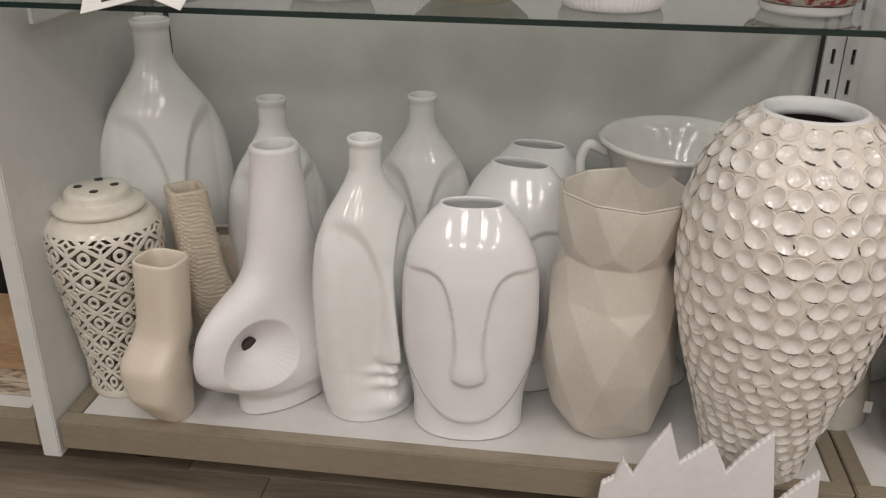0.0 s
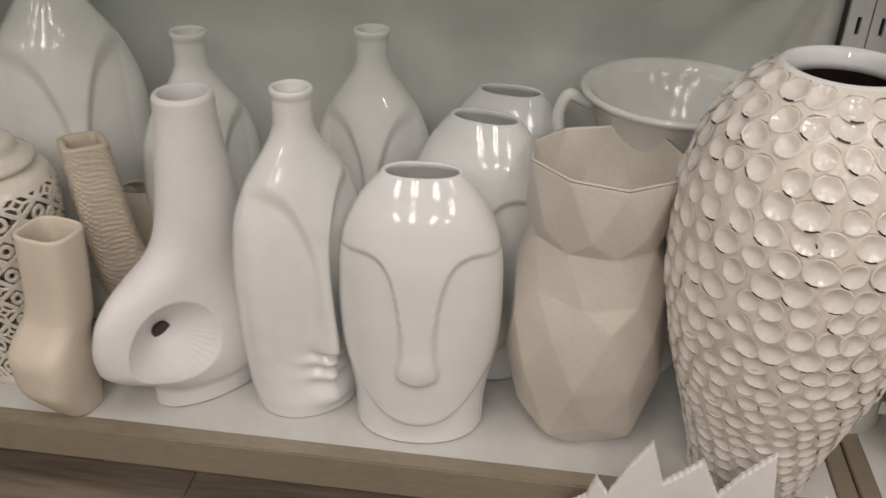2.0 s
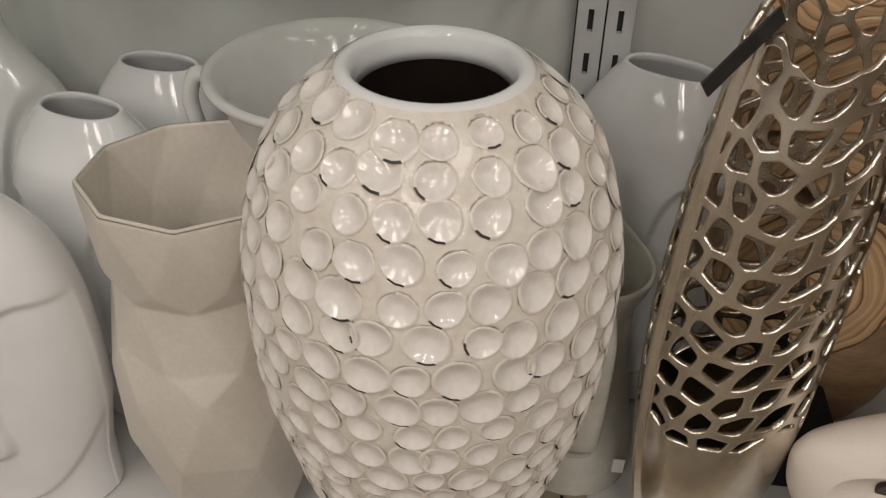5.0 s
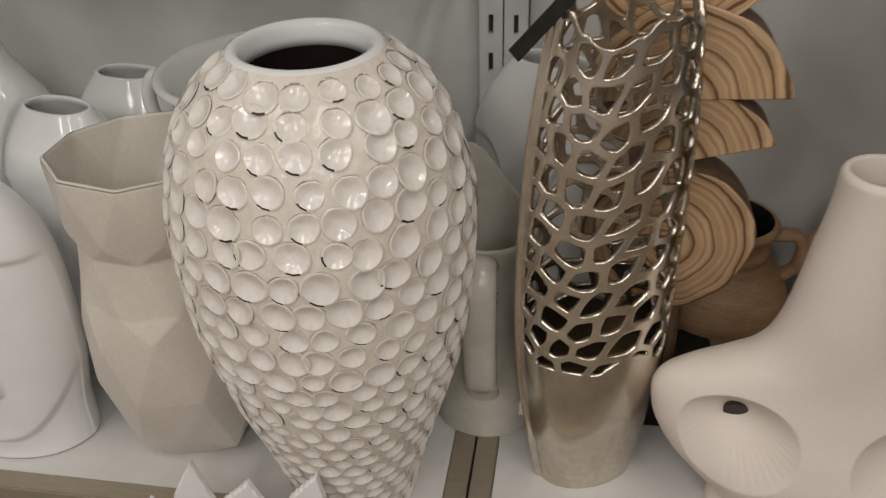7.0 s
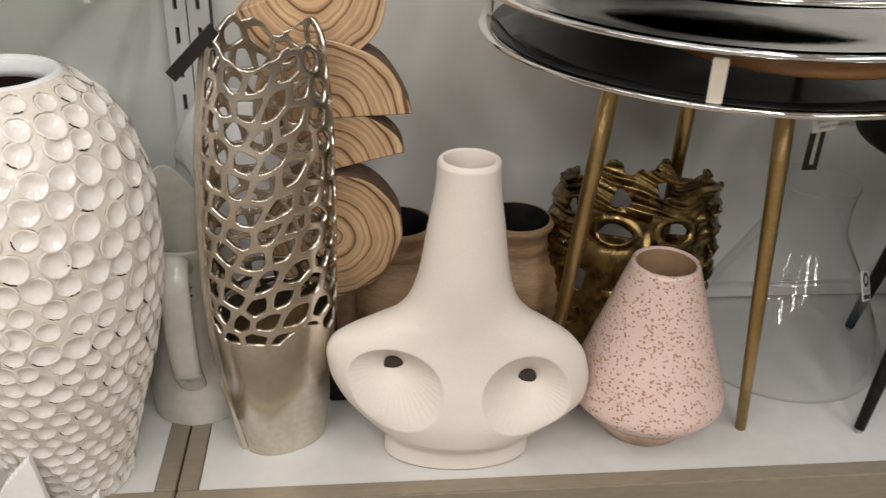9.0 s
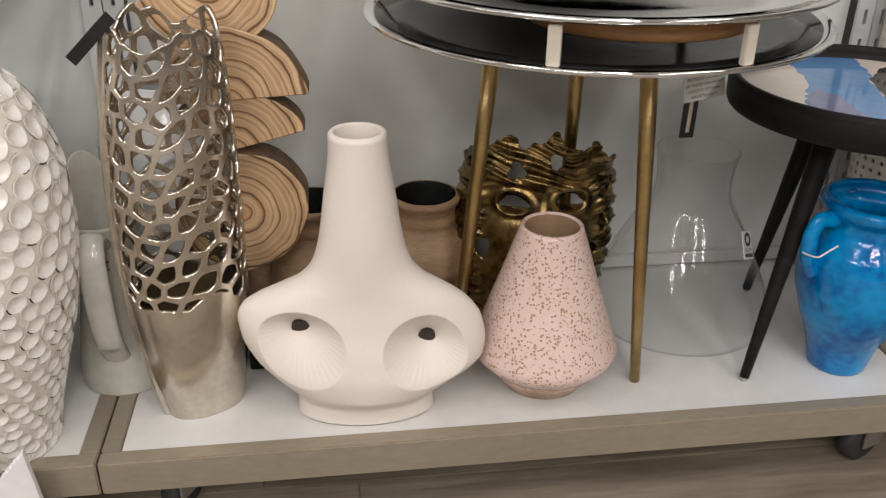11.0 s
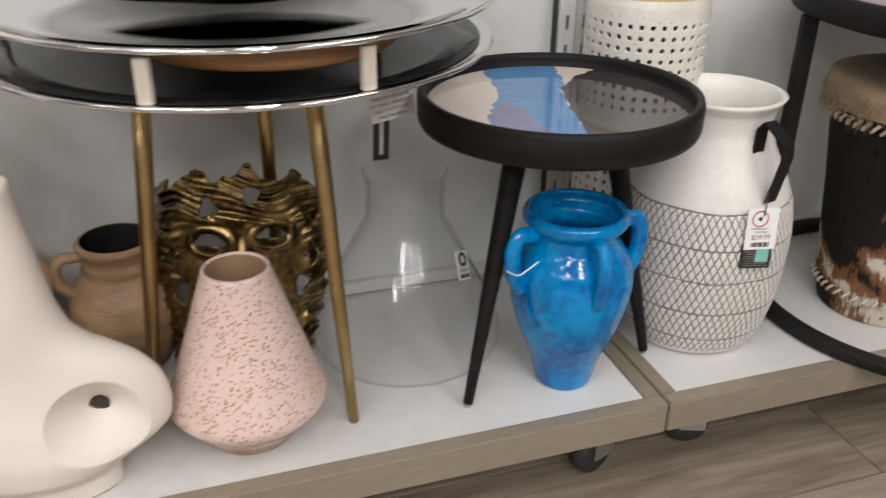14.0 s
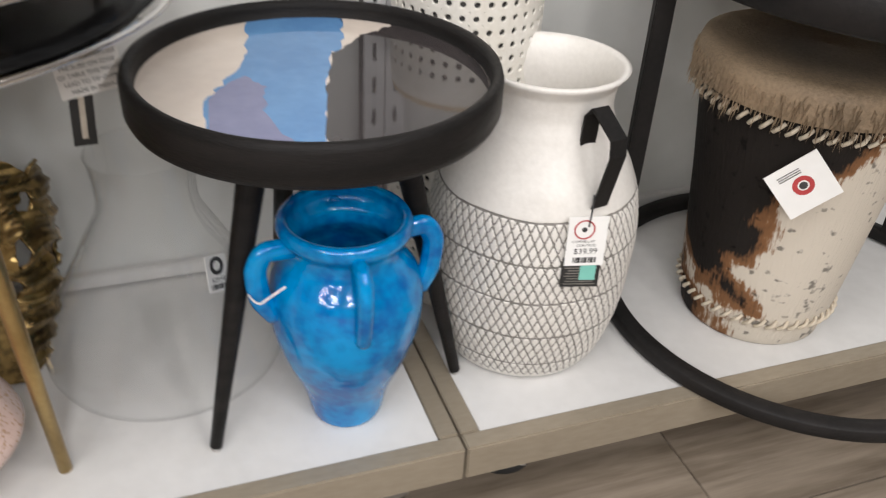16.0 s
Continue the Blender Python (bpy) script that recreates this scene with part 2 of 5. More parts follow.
def rings_material():
    """Growth rings round the origin of each slice, in its own x and z."""
    m, t, p, node, link = nodes_of("wood_rings")
    tc = node("ShaderNodeTexCoord")
    nz = node("ShaderNodeTexNoise")
    nz.inputs["Scale"].default_value, nz.inputs["Detail"].default_value = 14, 3
    link(tc.outputs["Object"], nz.inputs[0])
    mp = node("ShaderNodeMapping")
    mp.inputs["Scale"].default_value = (1, 0.02, 1)
    link(tc.outputs["Object"], mp.inputs[0])
    ln = node("ShaderNodeVectorMath")
    ln.operation = "LENGTH"
    link(mp.outputs[0], ln.inputs[0])
    ad = node("ShaderNodeMath")
    ad.operation = "MULTIPLY_ADD"
    ad.inputs[1].default_value = 0.022
    link(nz.outputs[0], ad.inputs[0])
    link(ln.outputs["Value"], ad.inputs[2])
    ml = node("ShaderNodeMath")
    ml.operation = "MULTIPLY"
    ml.inputs[1].default_value = 130
    link(ad.outputs[0], ml.inputs[0])
    cmb = node("ShaderNodeTexNoise")
    cmb.noise_dimensions = "1D"
    cmb.inputs["Scale"].default_value, cmb.inputs["Detail"].default_value = 1.0, 4
    link(ml.outputs[0], cmb.inputs["W"])
    ramp = node("ShaderNodeValToRGB")
    e = ramp.color_ramp.elements
    e[0].position, e[1].position = 0.36, 0.62
    e[0].color, e[1].color = (0.15, 0.08, 0.035, 1), (0.62, 0.43, 0.25, 1)
    mid = e.new(0.45)
    mid.color = (0.46, 0.29, 0.155, 1)
    link(cmb.outputs[0], ramp.inputs[0])
    big = node("ShaderNodeTexNoise")
    big.inputs["Scale"].default_value = 9
    link(tc.outputs["Object"], big.inputs[0])
    hs = node("ShaderNodeHueSaturation")
    vr = node("ShaderNodeMapRange")
    vr.inputs["From Min"].default_value, vr.inputs["From Max"].default_value = 0.3, 0.7
    vr.inputs["To Min"].default_value, vr.inputs["To Max"].default_value = 0.55, 1.25
    link(big.outputs[0], vr.inputs[0])
    link(vr.outputs[0], hs.inputs["Value"])
    link(ramp.outputs[0], hs.inputs["Color"])
    link(hs.outputs[0], p.inputs["Base Color"])
    p.inputs["Roughness"].default_value = 0.5
    bp = node("ShaderNodeBump")
    bp.inputs["Strength"].default_value, bp.inputs["Distance"].default_value = 0.3, 0.002
    link(cmb.outputs[0], bp.inputs["Height"])
    link(bp.outputs[0], p.inputs["Normal"])
    return m


def pitted_pink():
    m, t, p, node, link = nodes_of("pitted_pink")
    tc = node("ShaderNodeTexCoord")
    wob = node("ShaderNodeTexNoise")
    wob.inputs["Scale"].default_value = 60
    link(tc.outputs["Object"], wob.inputs[0])
    mixv = node("ShaderNodeVectorMath")
    mixv.operation = "MULTIPLY_ADD"
    mixv.inputs[1].default_value = (0.006, 0.006, 0.006)
    link(wob.outputs[1], mixv.inputs[0])
    link(tc.outputs["Object"], mixv.inputs[2])
    v = node("ShaderNodeTexVoronoi")
    v.inputs["Scale"].default_value = 250
    link(mixv.outputs[0], v.inputs[0])
    pick = node("ShaderNodeSeparateColor")
    link(v.outputs["Color"], pick.inputs[0])
    rad = node("ShaderNodeMapRange")
    rad.inputs["To Min"].default_value, rad.inputs["To Max"].default_value = -0.06, 0.50
    link(pick.outputs[0], rad.inputs[0])
    df = node("ShaderNodeMath")
    df.operation = "SUBTRACT"
    link(rad.outputs[0], df.inputs[0])
    link(v.outputs["Distance"], df.inputs[1])
    mr = node("ShaderNodeMapRange")
    mr.inputs["From Min"].default_value, mr.inputs["From Max"].default_value = -0.03, 0.06
    link(df.outputs[0], mr.inputs[0])
    n = node("ShaderNodeTexNoise")
    n.inputs["Scale"].default_value = 14
    link(tc.outputs["Object"], n.inputs[0])
    pinks = node("ShaderNodeValToRGB")
    pinks.color_ramp.elements[0].color, pinks.color_ramp.elements[1].color = (0.66, 0.48, 0.42, 1), (0.74, 0.58, 0.52, 1)
    link(n.outputs[0], pinks.inputs[0])
    mx = node("ShaderNodeMix")
    mx.data_type = "RGBA"
    link(mr.outputs[0], mx.inputs["Factor"])
    link(pinks.outputs[0], mx.inputs[6])
    mx.inputs[7].default_value = (0.50, 0.30, 0.16, 1)
    link(mx.outputs[2], p.inputs["Base Color"])
    p.inputs["Roughness"].default_value = 0.17
    bp = node("ShaderNodeBump")
    bp.invert = True
    bp.inputs["Strength"].default_value, bp.inputs["Distance"].default_value = 0.8, 0.003
    link(mr.outputs[0], bp.inputs["Height"])
    link(bp.outputs[0], p.inputs["Normal"])
    return m


def cowhide():
    m, t, p, node, link = nodes_of("cowhide")
    tc = node("ShaderNodeTexCoord")
    n = node("ShaderNodeTexNoise")
    n.inputs["Scale"].default_value, n.inputs["Detail"].default_value, n.inputs["Distortion"].default_value = 5.0, 5, 0.4
    link(tc.outputs["Object"], n.inputs[0])
    hair_map = node("ShaderNodeMapping")
    hair_map.inputs["Scale"].default_value = (1, 1, 0.18)
    link(tc.outputs["Object"], hair_map.inputs[0])
    hair = node("ShaderNodeTexNoise")
    hair.inputs["Scale"].default_value, hair.inputs["Detail"].default_value = 240, 3
    link(hair_map.outputs[0], hair.inputs[0])
    sep = node("ShaderNodeSeparateXYZ")
    link(tc.outputs["Object"], sep.inputs[0])
    s1 = node("ShaderNodeMath")
    s1.operation = "MULTIPLY_ADD"
    s1.inputs[1].default_value = -2.7
    link(sep.outputs[0], s1.inputs[0])
    link(n.outputs[0], s1.inputs[2])
    s2 = node("ShaderNodeMath")
    s2.operation = "MULTIPLY_ADD"
    s2.inputs[1].default_value = 0.12
    link(hair.outputs[0], s2.inputs[0])
    link(s1.outputs[0], s2.inputs[2])
    s3 = node("ShaderNodeMath")
    s3.operation = "MULTIPLY_ADD"
    s3.inputs[1].default_value = 0.7
    link(sep.outputs[2], s3.inputs[0])
    link(s2.outputs[0], s3.inputs[2])
    ramp = node("ShaderNodeValToRGB")
    e = ramp.color_ramp.elements
    e[0].position, e[1].position = 0.68, 0.88
    e[0].color, e[1].color = (0.62, 0.56, 0.47, 1), (0.018, 0.015, 0.013, 1)
    for at, cc in ((0.79, (0.60, 0.54, 0.45, 1)), (0.815, (0.22, 0.11, 0.05, 1)), (0.85, (0.17, 0.085, 0.04, 1))):
        x = e.new(at)
        x.color = cc
    link(s3.outputs[0], ramp.inputs[0])
    spots = node("ShaderNodeTexNoise")
    spots.inputs["Scale"].default_value = 55
    link(tc.outputs["Object"], spots.inputs[0])
    sr = node("ShaderNodeMapRange")
    sr.inputs["From Min"].default_value, sr.inputs["From Max"].default_value = 0.62, 0.7
    sr.inputs["To Min"].default_value, sr.inputs["To Max"].default_value = 1.0, 0.35
    link(spots.outputs[0], sr.inputs[0])
    hs = node("ShaderNodeHueSaturation")
    link(sr.outputs[0], hs.inputs["Value"])
    link(ramp.outputs[0], hs.inputs["Color"])
    link(hs.outputs[0], p.inputs["Base Color"])
    p.inputs["Roughness"].default_value = 0.7
    p.inputs["Specular IOR Level"].default_value = 0.12
    bp = node("ShaderNodeBump")
    bp.inputs["Strength"].default_value, bp.inputs["Distance"].default_value = 0.6, 0.003
    link(hair.outputs[0], bp.inputs["Height"])
    link(bp.outputs[0], p.inputs["Normal"])
    return m


floor_planks = floor_material()
wood_rings = rings_material()
pink_glaze = pitted_pink()
hide = cowhide()
hide_tan = mat("hide_tan", (0.33, 0.24, 0.15), (0.20, 0.145, 0.09), 0.7, scale=8, fine=200, bump=0.5, bump_scale=250)
bark = mat("bark", (0.22, 0.135, 0.075), (0.09, 0.05, 0.028), 0.8, scale=20, bump=0.6, bump_scale=60)
marble_wood = mat("marble_wood", (0.55, 0.47, 0.37), (0.16, 0.11, 0.07), 0.4, scale=5, fine=30, stretch=(2, 2, 22), bump=0.05, spread=0.08)


# ---- building helpers ----
def keep(name, data, material, parent=None, label="", smooth=True):
    if smooth:
        data.polygons.foreach_set("use_smooth", [True] * len(data.polygons))
    data.materials.append(material)
    ob = new(name, data)
    if parent:
        ob.parent = parent
    return tagged(ob, label)


def part(name, bm, material, parent=None, label="", smooth=True):
    data = bpy.data.meshes.new(name)
    bmesh.ops.recalc_face_normals(bm, faces=bm.faces)
    bm.to_mesh(data)
    bm.free()
    return keep(name, data, material, parent, label, smooth)


def grid_part(name, verts, faces, material, parent=None, label="", smooth=True):
    data = bpy.data.meshes.new(name)
    data.from_pydata(np.asarray(verts).tolist(), [], [tuple(f) for f in faces])
    data.validate()
    return keep(name, data, material, parent, label, smooth)


def thing(name, m, label, category, group=""):
    ob = new(name)
    ob.empty_display_size = 0.05
    ob.matrix_world = m
    return tagged(ob, label, category, group)


def solid(name, m, data_ob, label, category, group="", kind=""):
    data_ob.name = name
    data_ob.matrix_world = m
    return tagged(data_ob, label, category, group, kind)


def box(bm, lo, hi, bevel=0.0):
    c, s = [(a + b) / 2 for a, b in zip(lo, hi)], [b - a for a, b in zip(lo, hi)]
    made = bmesh.ops.create_cube(bm, size=1.0, matrix=Matrix.Translation(c) @ Matrix.Diagonal((*s, 1)))
    if bevel:
        edges = {e for v in made["verts"] for e in v.link_edges}
        bmesh.ops.bevel(bm, geom=list(edges), offset=bevel, segments=2, affect="EDGES")
    return bm


def boxed(lo, hi, bevel=0.0):
    return box(bmesh.new(), lo, hi, bevel)


def ease(keys, t):
    """Smooth curve through (t, value) keys, without overshoot."""
    k = np.array(keys, float)
    x, y = k[:, 0], k[:, 1]
    h = np.diff(x)
    d = np.diff(y) / h
    s = np.zeros_like(y)
    s[0], s[-1] = d[0], d[-1]
    for i in range(1, len(y) - 1):
        if d[i - 1] * d[i] > 0:
            w1, w2 = 2 * h[i] + h[i - 1], h[i] + 2 * h[i - 1]
            s[i] = (w1 + w2) / (w1 / d[i - 1] + w2 / d[i])
    t = np.asarray(t, float)
    i = np.clip(np.searchsorted(x, t) - 1, 0, len(h) - 1)
    u = np.clip((t - x[i]) / h[i], 0, 1)
    return (2 * u**3 - 3 * u**2 + 1) * y[i] + (u**3 - 2 * u**2 + u) * h[i] * s[i] + (3 * u**2 - 2 * u**3) * y[i + 1] + (u**3 - u**2) * h[i] * s[i + 1]


def step(x, w):
    u = np.clip(x / w * 0.5 + 0.5, 0, 1)
    return u * u * (3 - 2 * u)


def ring_faces(rows, n, first=0):
    f = []
    for j in range(rows - 1):
        a, b = first + j * n, first + (j + 1) * n
        f += [(a + i, a + (i + 1) % n, b + (i + 1) % n, b + i) for i in range(n)]
    return f


def vessel(width, depth, h, n=96, rows=90, wall=0.005, inside=0.12, power=2.0, relief=None, centre=None, name="vessel", material=None, parent=None, label="", lip=0.002, inner=True, wave=None):
    """A hollow body on oval sections: width and depth give half sizes by height; relief moves the outside inwards."""
    th = np.linspace(0, 2 * np.pi, n, endpoint=False)
    cs, sn = np.cos(th), np.sin(th)
    ux, uy = np.sign(cs) * np.abs(cs) ** (2 / power), np.sign(sn) * np.abs(sn) ** (2 / power)
    zs = np.linspace(0, 1, rows) * h
    W, D = ease(width, zs), ease(depth, zs)
    cx = ease(centre[0], zs) if centre else np.zeros(rows)
    cy = ease(centre[1], zs) if centre else np.zeros(rows)
    x, y, z = W[:, None] * ux, D[:, None] * uy, np.repeat(zs[:, None], n, 1)
    if relief:
        x, y, z = relief(x, y, z, W[:, None], D[:, None], th[None, :])
    x, y = x + cx[:, None], y + cy[:, None]
    if wave is not None:
        z = z + wave(th)[None, :] * np.clip((zs / h - 0.8) / 0.2, 0, 1)[:, None]
    layers = [np.stack([x[0] * 0.02 + cx[0], y[0] * 0.02, z[0] + 0.002], 1), np.stack([x[0] * 0.9, y[0] * 0.9, z[0] + 0.0005], 1), np.stack([x[0] * 0.97, y[0] * 0.97, z[0]], 1)]
    for j in range(rows):
        layers.append(np.stack([x[j], y[j], z[j] + (0.002 if j == 0 else 0)], 1))
    top = layers[-1]
    mid = np.array([cx[-1], cy[-1], 0])

    def shrunk(ring, by):
        d = ring - mid
        d[:, 2] = 0
        r = np.linalg.norm(d, axis=1)[:, None]
        out = ring - d / r * by
        return out

    if inner:
        layers.append(shrunk(top, wall * 0.25) + [0, 0, lip])
        layers.append(shrunk(top, wall * 0.75) + [0, 0, lip])
        layers.append(shrunk(top, wall))
        for q in np.linspace(0.1, 1, 10):
            zz = h - inside * q
            w, d = float(ease(width, zz)), float(ease(depth, zz))
            ox, oy = (float(ease(centre[0], zz)), float(ease(centre[1], zz))) if centre else (0, 0)
            ring = np.stack([ux * max(w - wall, 0.004) + ox, uy * max(d - wall, 0.004) + oy, np.full(n, zz)], 1)
            if wave is not None:
                ring[:, 2] += wave(th) * np.clip((zz / h - 0.8) / 0.2, 0, 1)
            layers.append(ring)
        last = layers[-1]
        layers.append(np.stack([last[:, 0] * 0.02 + mid[0] * 0.98, last[:, 1] * 0.02 + mid[1] * 0.98, last[:, 2]], 1))
    v = np.concatenate(layers)
    f = ring_faces(len(layers), n)
    f.append(tuple(range(n))[::-1])
    m = (len(layers) - 1) * n
    f.append(tuple(range(m, m + n)))
    return grid_part(name, v, f, material, parent, label)


def lathe(profile, n=64, name="body", material=None, parent=None, label="", smooth=True):
    """Turned body from (radius, height) pairs, outside up and inside down."""
    th = np.linspace(0, 2 * np.pi, n, endpoint=False)
    v = np.concatenate([np.stack([max(r, 1e-4) * np.cos(th), max(r, 1e-4) * np.sin(th), np.full(n, z)], 1) for r, z in profile])
    f = ring_faces(len(profile), n)
    return grid_part(name, v, f, material, parent, label, smooth)


def turned(keys, rows=60, wall=0.005, floor=0.01):
    """A smooth (radius, height) profile with an inner side."""
    k = np.array(keys, float)
    zs = np.linspace(k[0, 1], k[-1, 1], rows)
    rs = ease([(z, r) for r, z in keys], zs)
    out = [(0.0, zs[0] + 0.001), (rs[0] * 0.96, zs[0])] + [(r, z + (0.0015 if i == 0 else 0)) for i, (r, z) in enumerate(zip(rs, zs))]
    out += [(rs[-1] - wall * 0.25, zs[-1] + wall * 0.3), (rs[-1] - wall * 0.75, zs[-1] + wall * 0.3)]
    inner = [(max(r - wall, 0.003), z) for r, z in zip(rs, zs) if z > zs[0] + floor][::-1]
    return out + inner + [(0.0, zs[0] + floor)]


def tube(points, radius, n=12, name="tube", material=None, parent=None, label="", flat=1.0, up=(0, 0, 1), steps=None, taper=None):
    """A round or strap-like bar along a smooth line through the points."""
    P = np.array(points, float)
    k = len(P)
    t = np.linspace(0, k - 1, steps or (k - 1) * 8 + 1)
    C = np.stack([ease([(i, P[i, a]) for i in range(k)], t) for a in range(3)], 1)
    T = np.gradient(C, axis=0)
    T /= np.linalg.norm(T, axis=1)[:, None]
    U = np.array(up, float)
    side = np.cross(T, U)
    bad = np.linalg.norm(side, axis=1) < 1e-4
    side[bad] = np.cross(T[bad], (1, 0, 0.01))
    side /= np.linalg.norm(side, axis=1)[:, None]
    nrm = np.cross(side, T)
    th = np.linspace(0, 2 * np.pi, n, endpoint=False)
    R = np.full(len(t), radius) if taper is None else np.linspace(radius, taper, len(t))
    V = C[:, None] + R[:, None, None] * (np.cos(th)[None, :, None] * side[:, None] + flat * np.sin(th)[None, :, None] * nrm[:, None])
    f = ring_faces(len(t), n) + [tuple(range(n))[::-1], tuple(range((len(t) - 1) * n, len(t) * n))]
    return grid_part(name, V.reshape(-1, 3), f, material, parent, label)


def pierced(surface, solidity, nu, nv, size_u, size_v, name, material, parent=None, label="", thick=0.004, closed=True):
    """A sheet with holes: kept where solidity(u, v) > 0, its edges laid on the holes' outline. u, v in metres."""
    u = np.linspace(0, size_u, nu, endpoint=not closed)
    v = np.linspace(0, size_v, nv)
    U, V = np.meshgrid(u, v)
    F = solidity(U, V)
    du, dv = size_u / nu, size_v / nv
    last = nu if closed else nu - 1
    i0 = np.arange(last)
    i1 = (i0 + 1) % nu
    Fm = (F[:-1][:, i0] + F[:-1][:, i1] + F[1:][:, i0] + F[1:][:, i1]) / 4
    kept = Fm > 0
    used, cut = np.zeros_like(F, bool), np.zeros_like(F, bool)
    for mask, tgt in ((kept, used), (~kept, cut)):
        j, i = np.nonzero(mask)
        for a, b in ((0, 0), (0, 1), (1, 0), (1, 1)):
            tgt[j + a, (i + b) % nu] = True
    edge = used & cut
    uu, vv = U[edge].copy(), V[edge].copy()
    u_start, v_start = uu.copy(), vv.copy()
    for _ in range(3):
        e = du * 0.2
        f0 = solidity(uu, vv)
        gu, gv = (solidity(uu + e, vv) - f0) / e, (solidity(uu, vv + e) - f0) / e
        g2 = gu**2 + gv**2 + 1e-9
        uu = np.clip(uu - f0 * gu / g2, u_start - du * 0.75, u_start + du * 0.75)
        vv = np.clip(vv - f0 * gv / g2, v_start - dv * 0.75, v_start + dv * 0.75)
    U[edge], V[edge] = uu, np.clip(vv, 0, size_v)
    X = surface(U.ravel(), V.ravel())
    j, i = np.nonzero(kept)
    k = (i + 1) % nu
    quads = np.stack([j * nu + i, j * nu + k, (j + 1) * nu + k, (j + 1) * nu + i], 1)
    ids, inv = np.unique(quads, return_inverse=True)
    ob = grid_part(name, X[ids], inv.reshape(-1, 4).tolist(), material, parent, label)
    md = ob.modifiers.new("thickness", "SOLIDIFY")
    md.thickness, md.offset = thick, -1
    return ob


def disc(r, z, n=64, squash=1.0):
    bm = bmesh.new()
    bmesh.ops.create_circle(bm, cap_ends=True, radius=r, segments=n, matrix=Matrix.Translation((0, 0, z)) @ Matrix.Diagonal((1, squash, 1, 1)))
    return bm


def words(text, size, m, material, parent, name="lettering"):
    data = bpy.data.curves.new(name, "FONT")
    data.body, data.size, data.align_x, data.align_y = text, size, "CENTER", "CENTER"
    data.materials.append(material)
    ob = new(name, data)
    ob.parent = parent
    ob.matrix_local = m
    return ob


# ---- structure ----
TOP, BACK, FRONT = 0.14, 0.44, -0.027


def structure(name, bm, material, label, smooth=False):
    return tagged(part(name, bm, material, None, label, smooth), kind="structure")


structure("wall_back", boxed((-5, BACK, 0.0), (6, BACK + 0.1, 3.0)), wall_paint, "pale grey-green painted gondola back wall")
# unseen walls, added to close the room and shape reflections
structure("wall_front", boxed((-5.1, -8.1, 0), (6.1, -8, 3)), far_paint, "unseen far grey wall added for reflections")
structure("wall_west", boxed((-5.1, -8, 0), (-5, BACK, 3)), far_paint, "unseen grey side wall added for reflections")
structure("wall_east", boxed((6, -8, 0), (6.1, BACK, 3)), far_paint, "unseen grey side wall added for reflections")
structure("ceiling", boxed((-5.1, -8.1, 3.0), (6.1, BACK + 0.1, 3.1)), ceiling_paint, "off-white store ceiling")
floor = structure("floor", boxed((-5.1, -8.1, -0.1), (6.1, BACK + 0.1, -0.004)), far_paint, "grey-brown wood plank floor")


def platform(x0, x1, label):
    base = tagged(new("display_platform"), label, "platform", "row of display platforms")
    base.location = ((x0 + x1) / 2, 0, 0)
    c, bar, gap = (x0 + x1) / 2, 0.026, 0.0015
    a, b = x0 - c + gap, x1 - c - gap
    part("board", boxed((a + bar, 0.0, TOP - 0.018), (b - bar, BACK - 0.004, TOP), 0.0005), board_white, base, "white laminate board", False)
    bm = boxed((a, FRONT, TOP - 0.049), (b, -0.0008, TOP + 0.003), 0.002)
    part("front_rail", bm, frame_metal, base, "champagne metal rail", False)
    for lo, hi in ((a, a + bar - 0.0008), (b - bar + 0.0008, b)):
        part("side_rail", boxed((lo, 0.0, TOP - 0.045), (hi, BACK - 0.004, TOP + 0.003), 0.0015), frame_metal, base, "champagne metal rail", False)
    return base


platform(-2.43, -1.214, "white shelf platform with champagne metal frame")
platform(-1.18, 0.0, "white shelf platform in champagne metal frame under vases")
platform(0.0, 1.22, "white shelf platform in champagne metal frame on casters")
platform(1.22, 2.44, "white shelf platform in champagne metal frame under stools")
platform(2.44, 3.66, "white shelf platform with champagne metal frame")

structure("trim", boxed((-1.178, BACK - 0.016, TOP + 0.0035), (3.6, BACK - 0.0005, TOP + 0.026), 0.002), board_white, "white ledge along the foot of the back wall")
bm = boxed((-1.212, FRONT - 0.004, 0.075), (-1.182, BACK - 0.002, 1.35), 0.002)
tagged(part("end_panel", bm, panel_paint, None, "", False), "pale grey painted shelf end panel", "panel")


def caster(x, y, turn):
    c = thing("caster", pose(x, y, 0, 0, 0, turn), "black rubber caster with zinc fork under a platform", "caster", "platform casters")
    w = lathe([(0.008, -0.015), (0.03, -0.015), (0.036, -0.012), (0.038, 0.0), (0.036, 0.012), (0.03, 0.015), (0.008, 0.015), (0.008, -0.015)], 28, "wheel", rubber, c, "black wheel")
    w.matrix_local = pose(0, 0, 0.038, 90, 0, 0)
    bm = box(bmesh.new(), (-0.03, -0.021, 0.03), (0.012, -0.017, 0.085), 0.001)
    box(bm, (-0.03, 0.017, 0.03), (0.012, 0.021, 0.085), 0.001)
    box(bm, (-0.03, -0.021, 0.080), (0.02, 0.021, 0.0905), 0.001)
    part("fork", bm, zinc, c, "zinc fork", False)


caster(-1.1, 0.09, 30)
caster(1.13, 0.03, 200)
caster(1.31, 0.05, 160)
caster(0.09, 0.05, 60)
caster(-0.09, 0.05, 60)


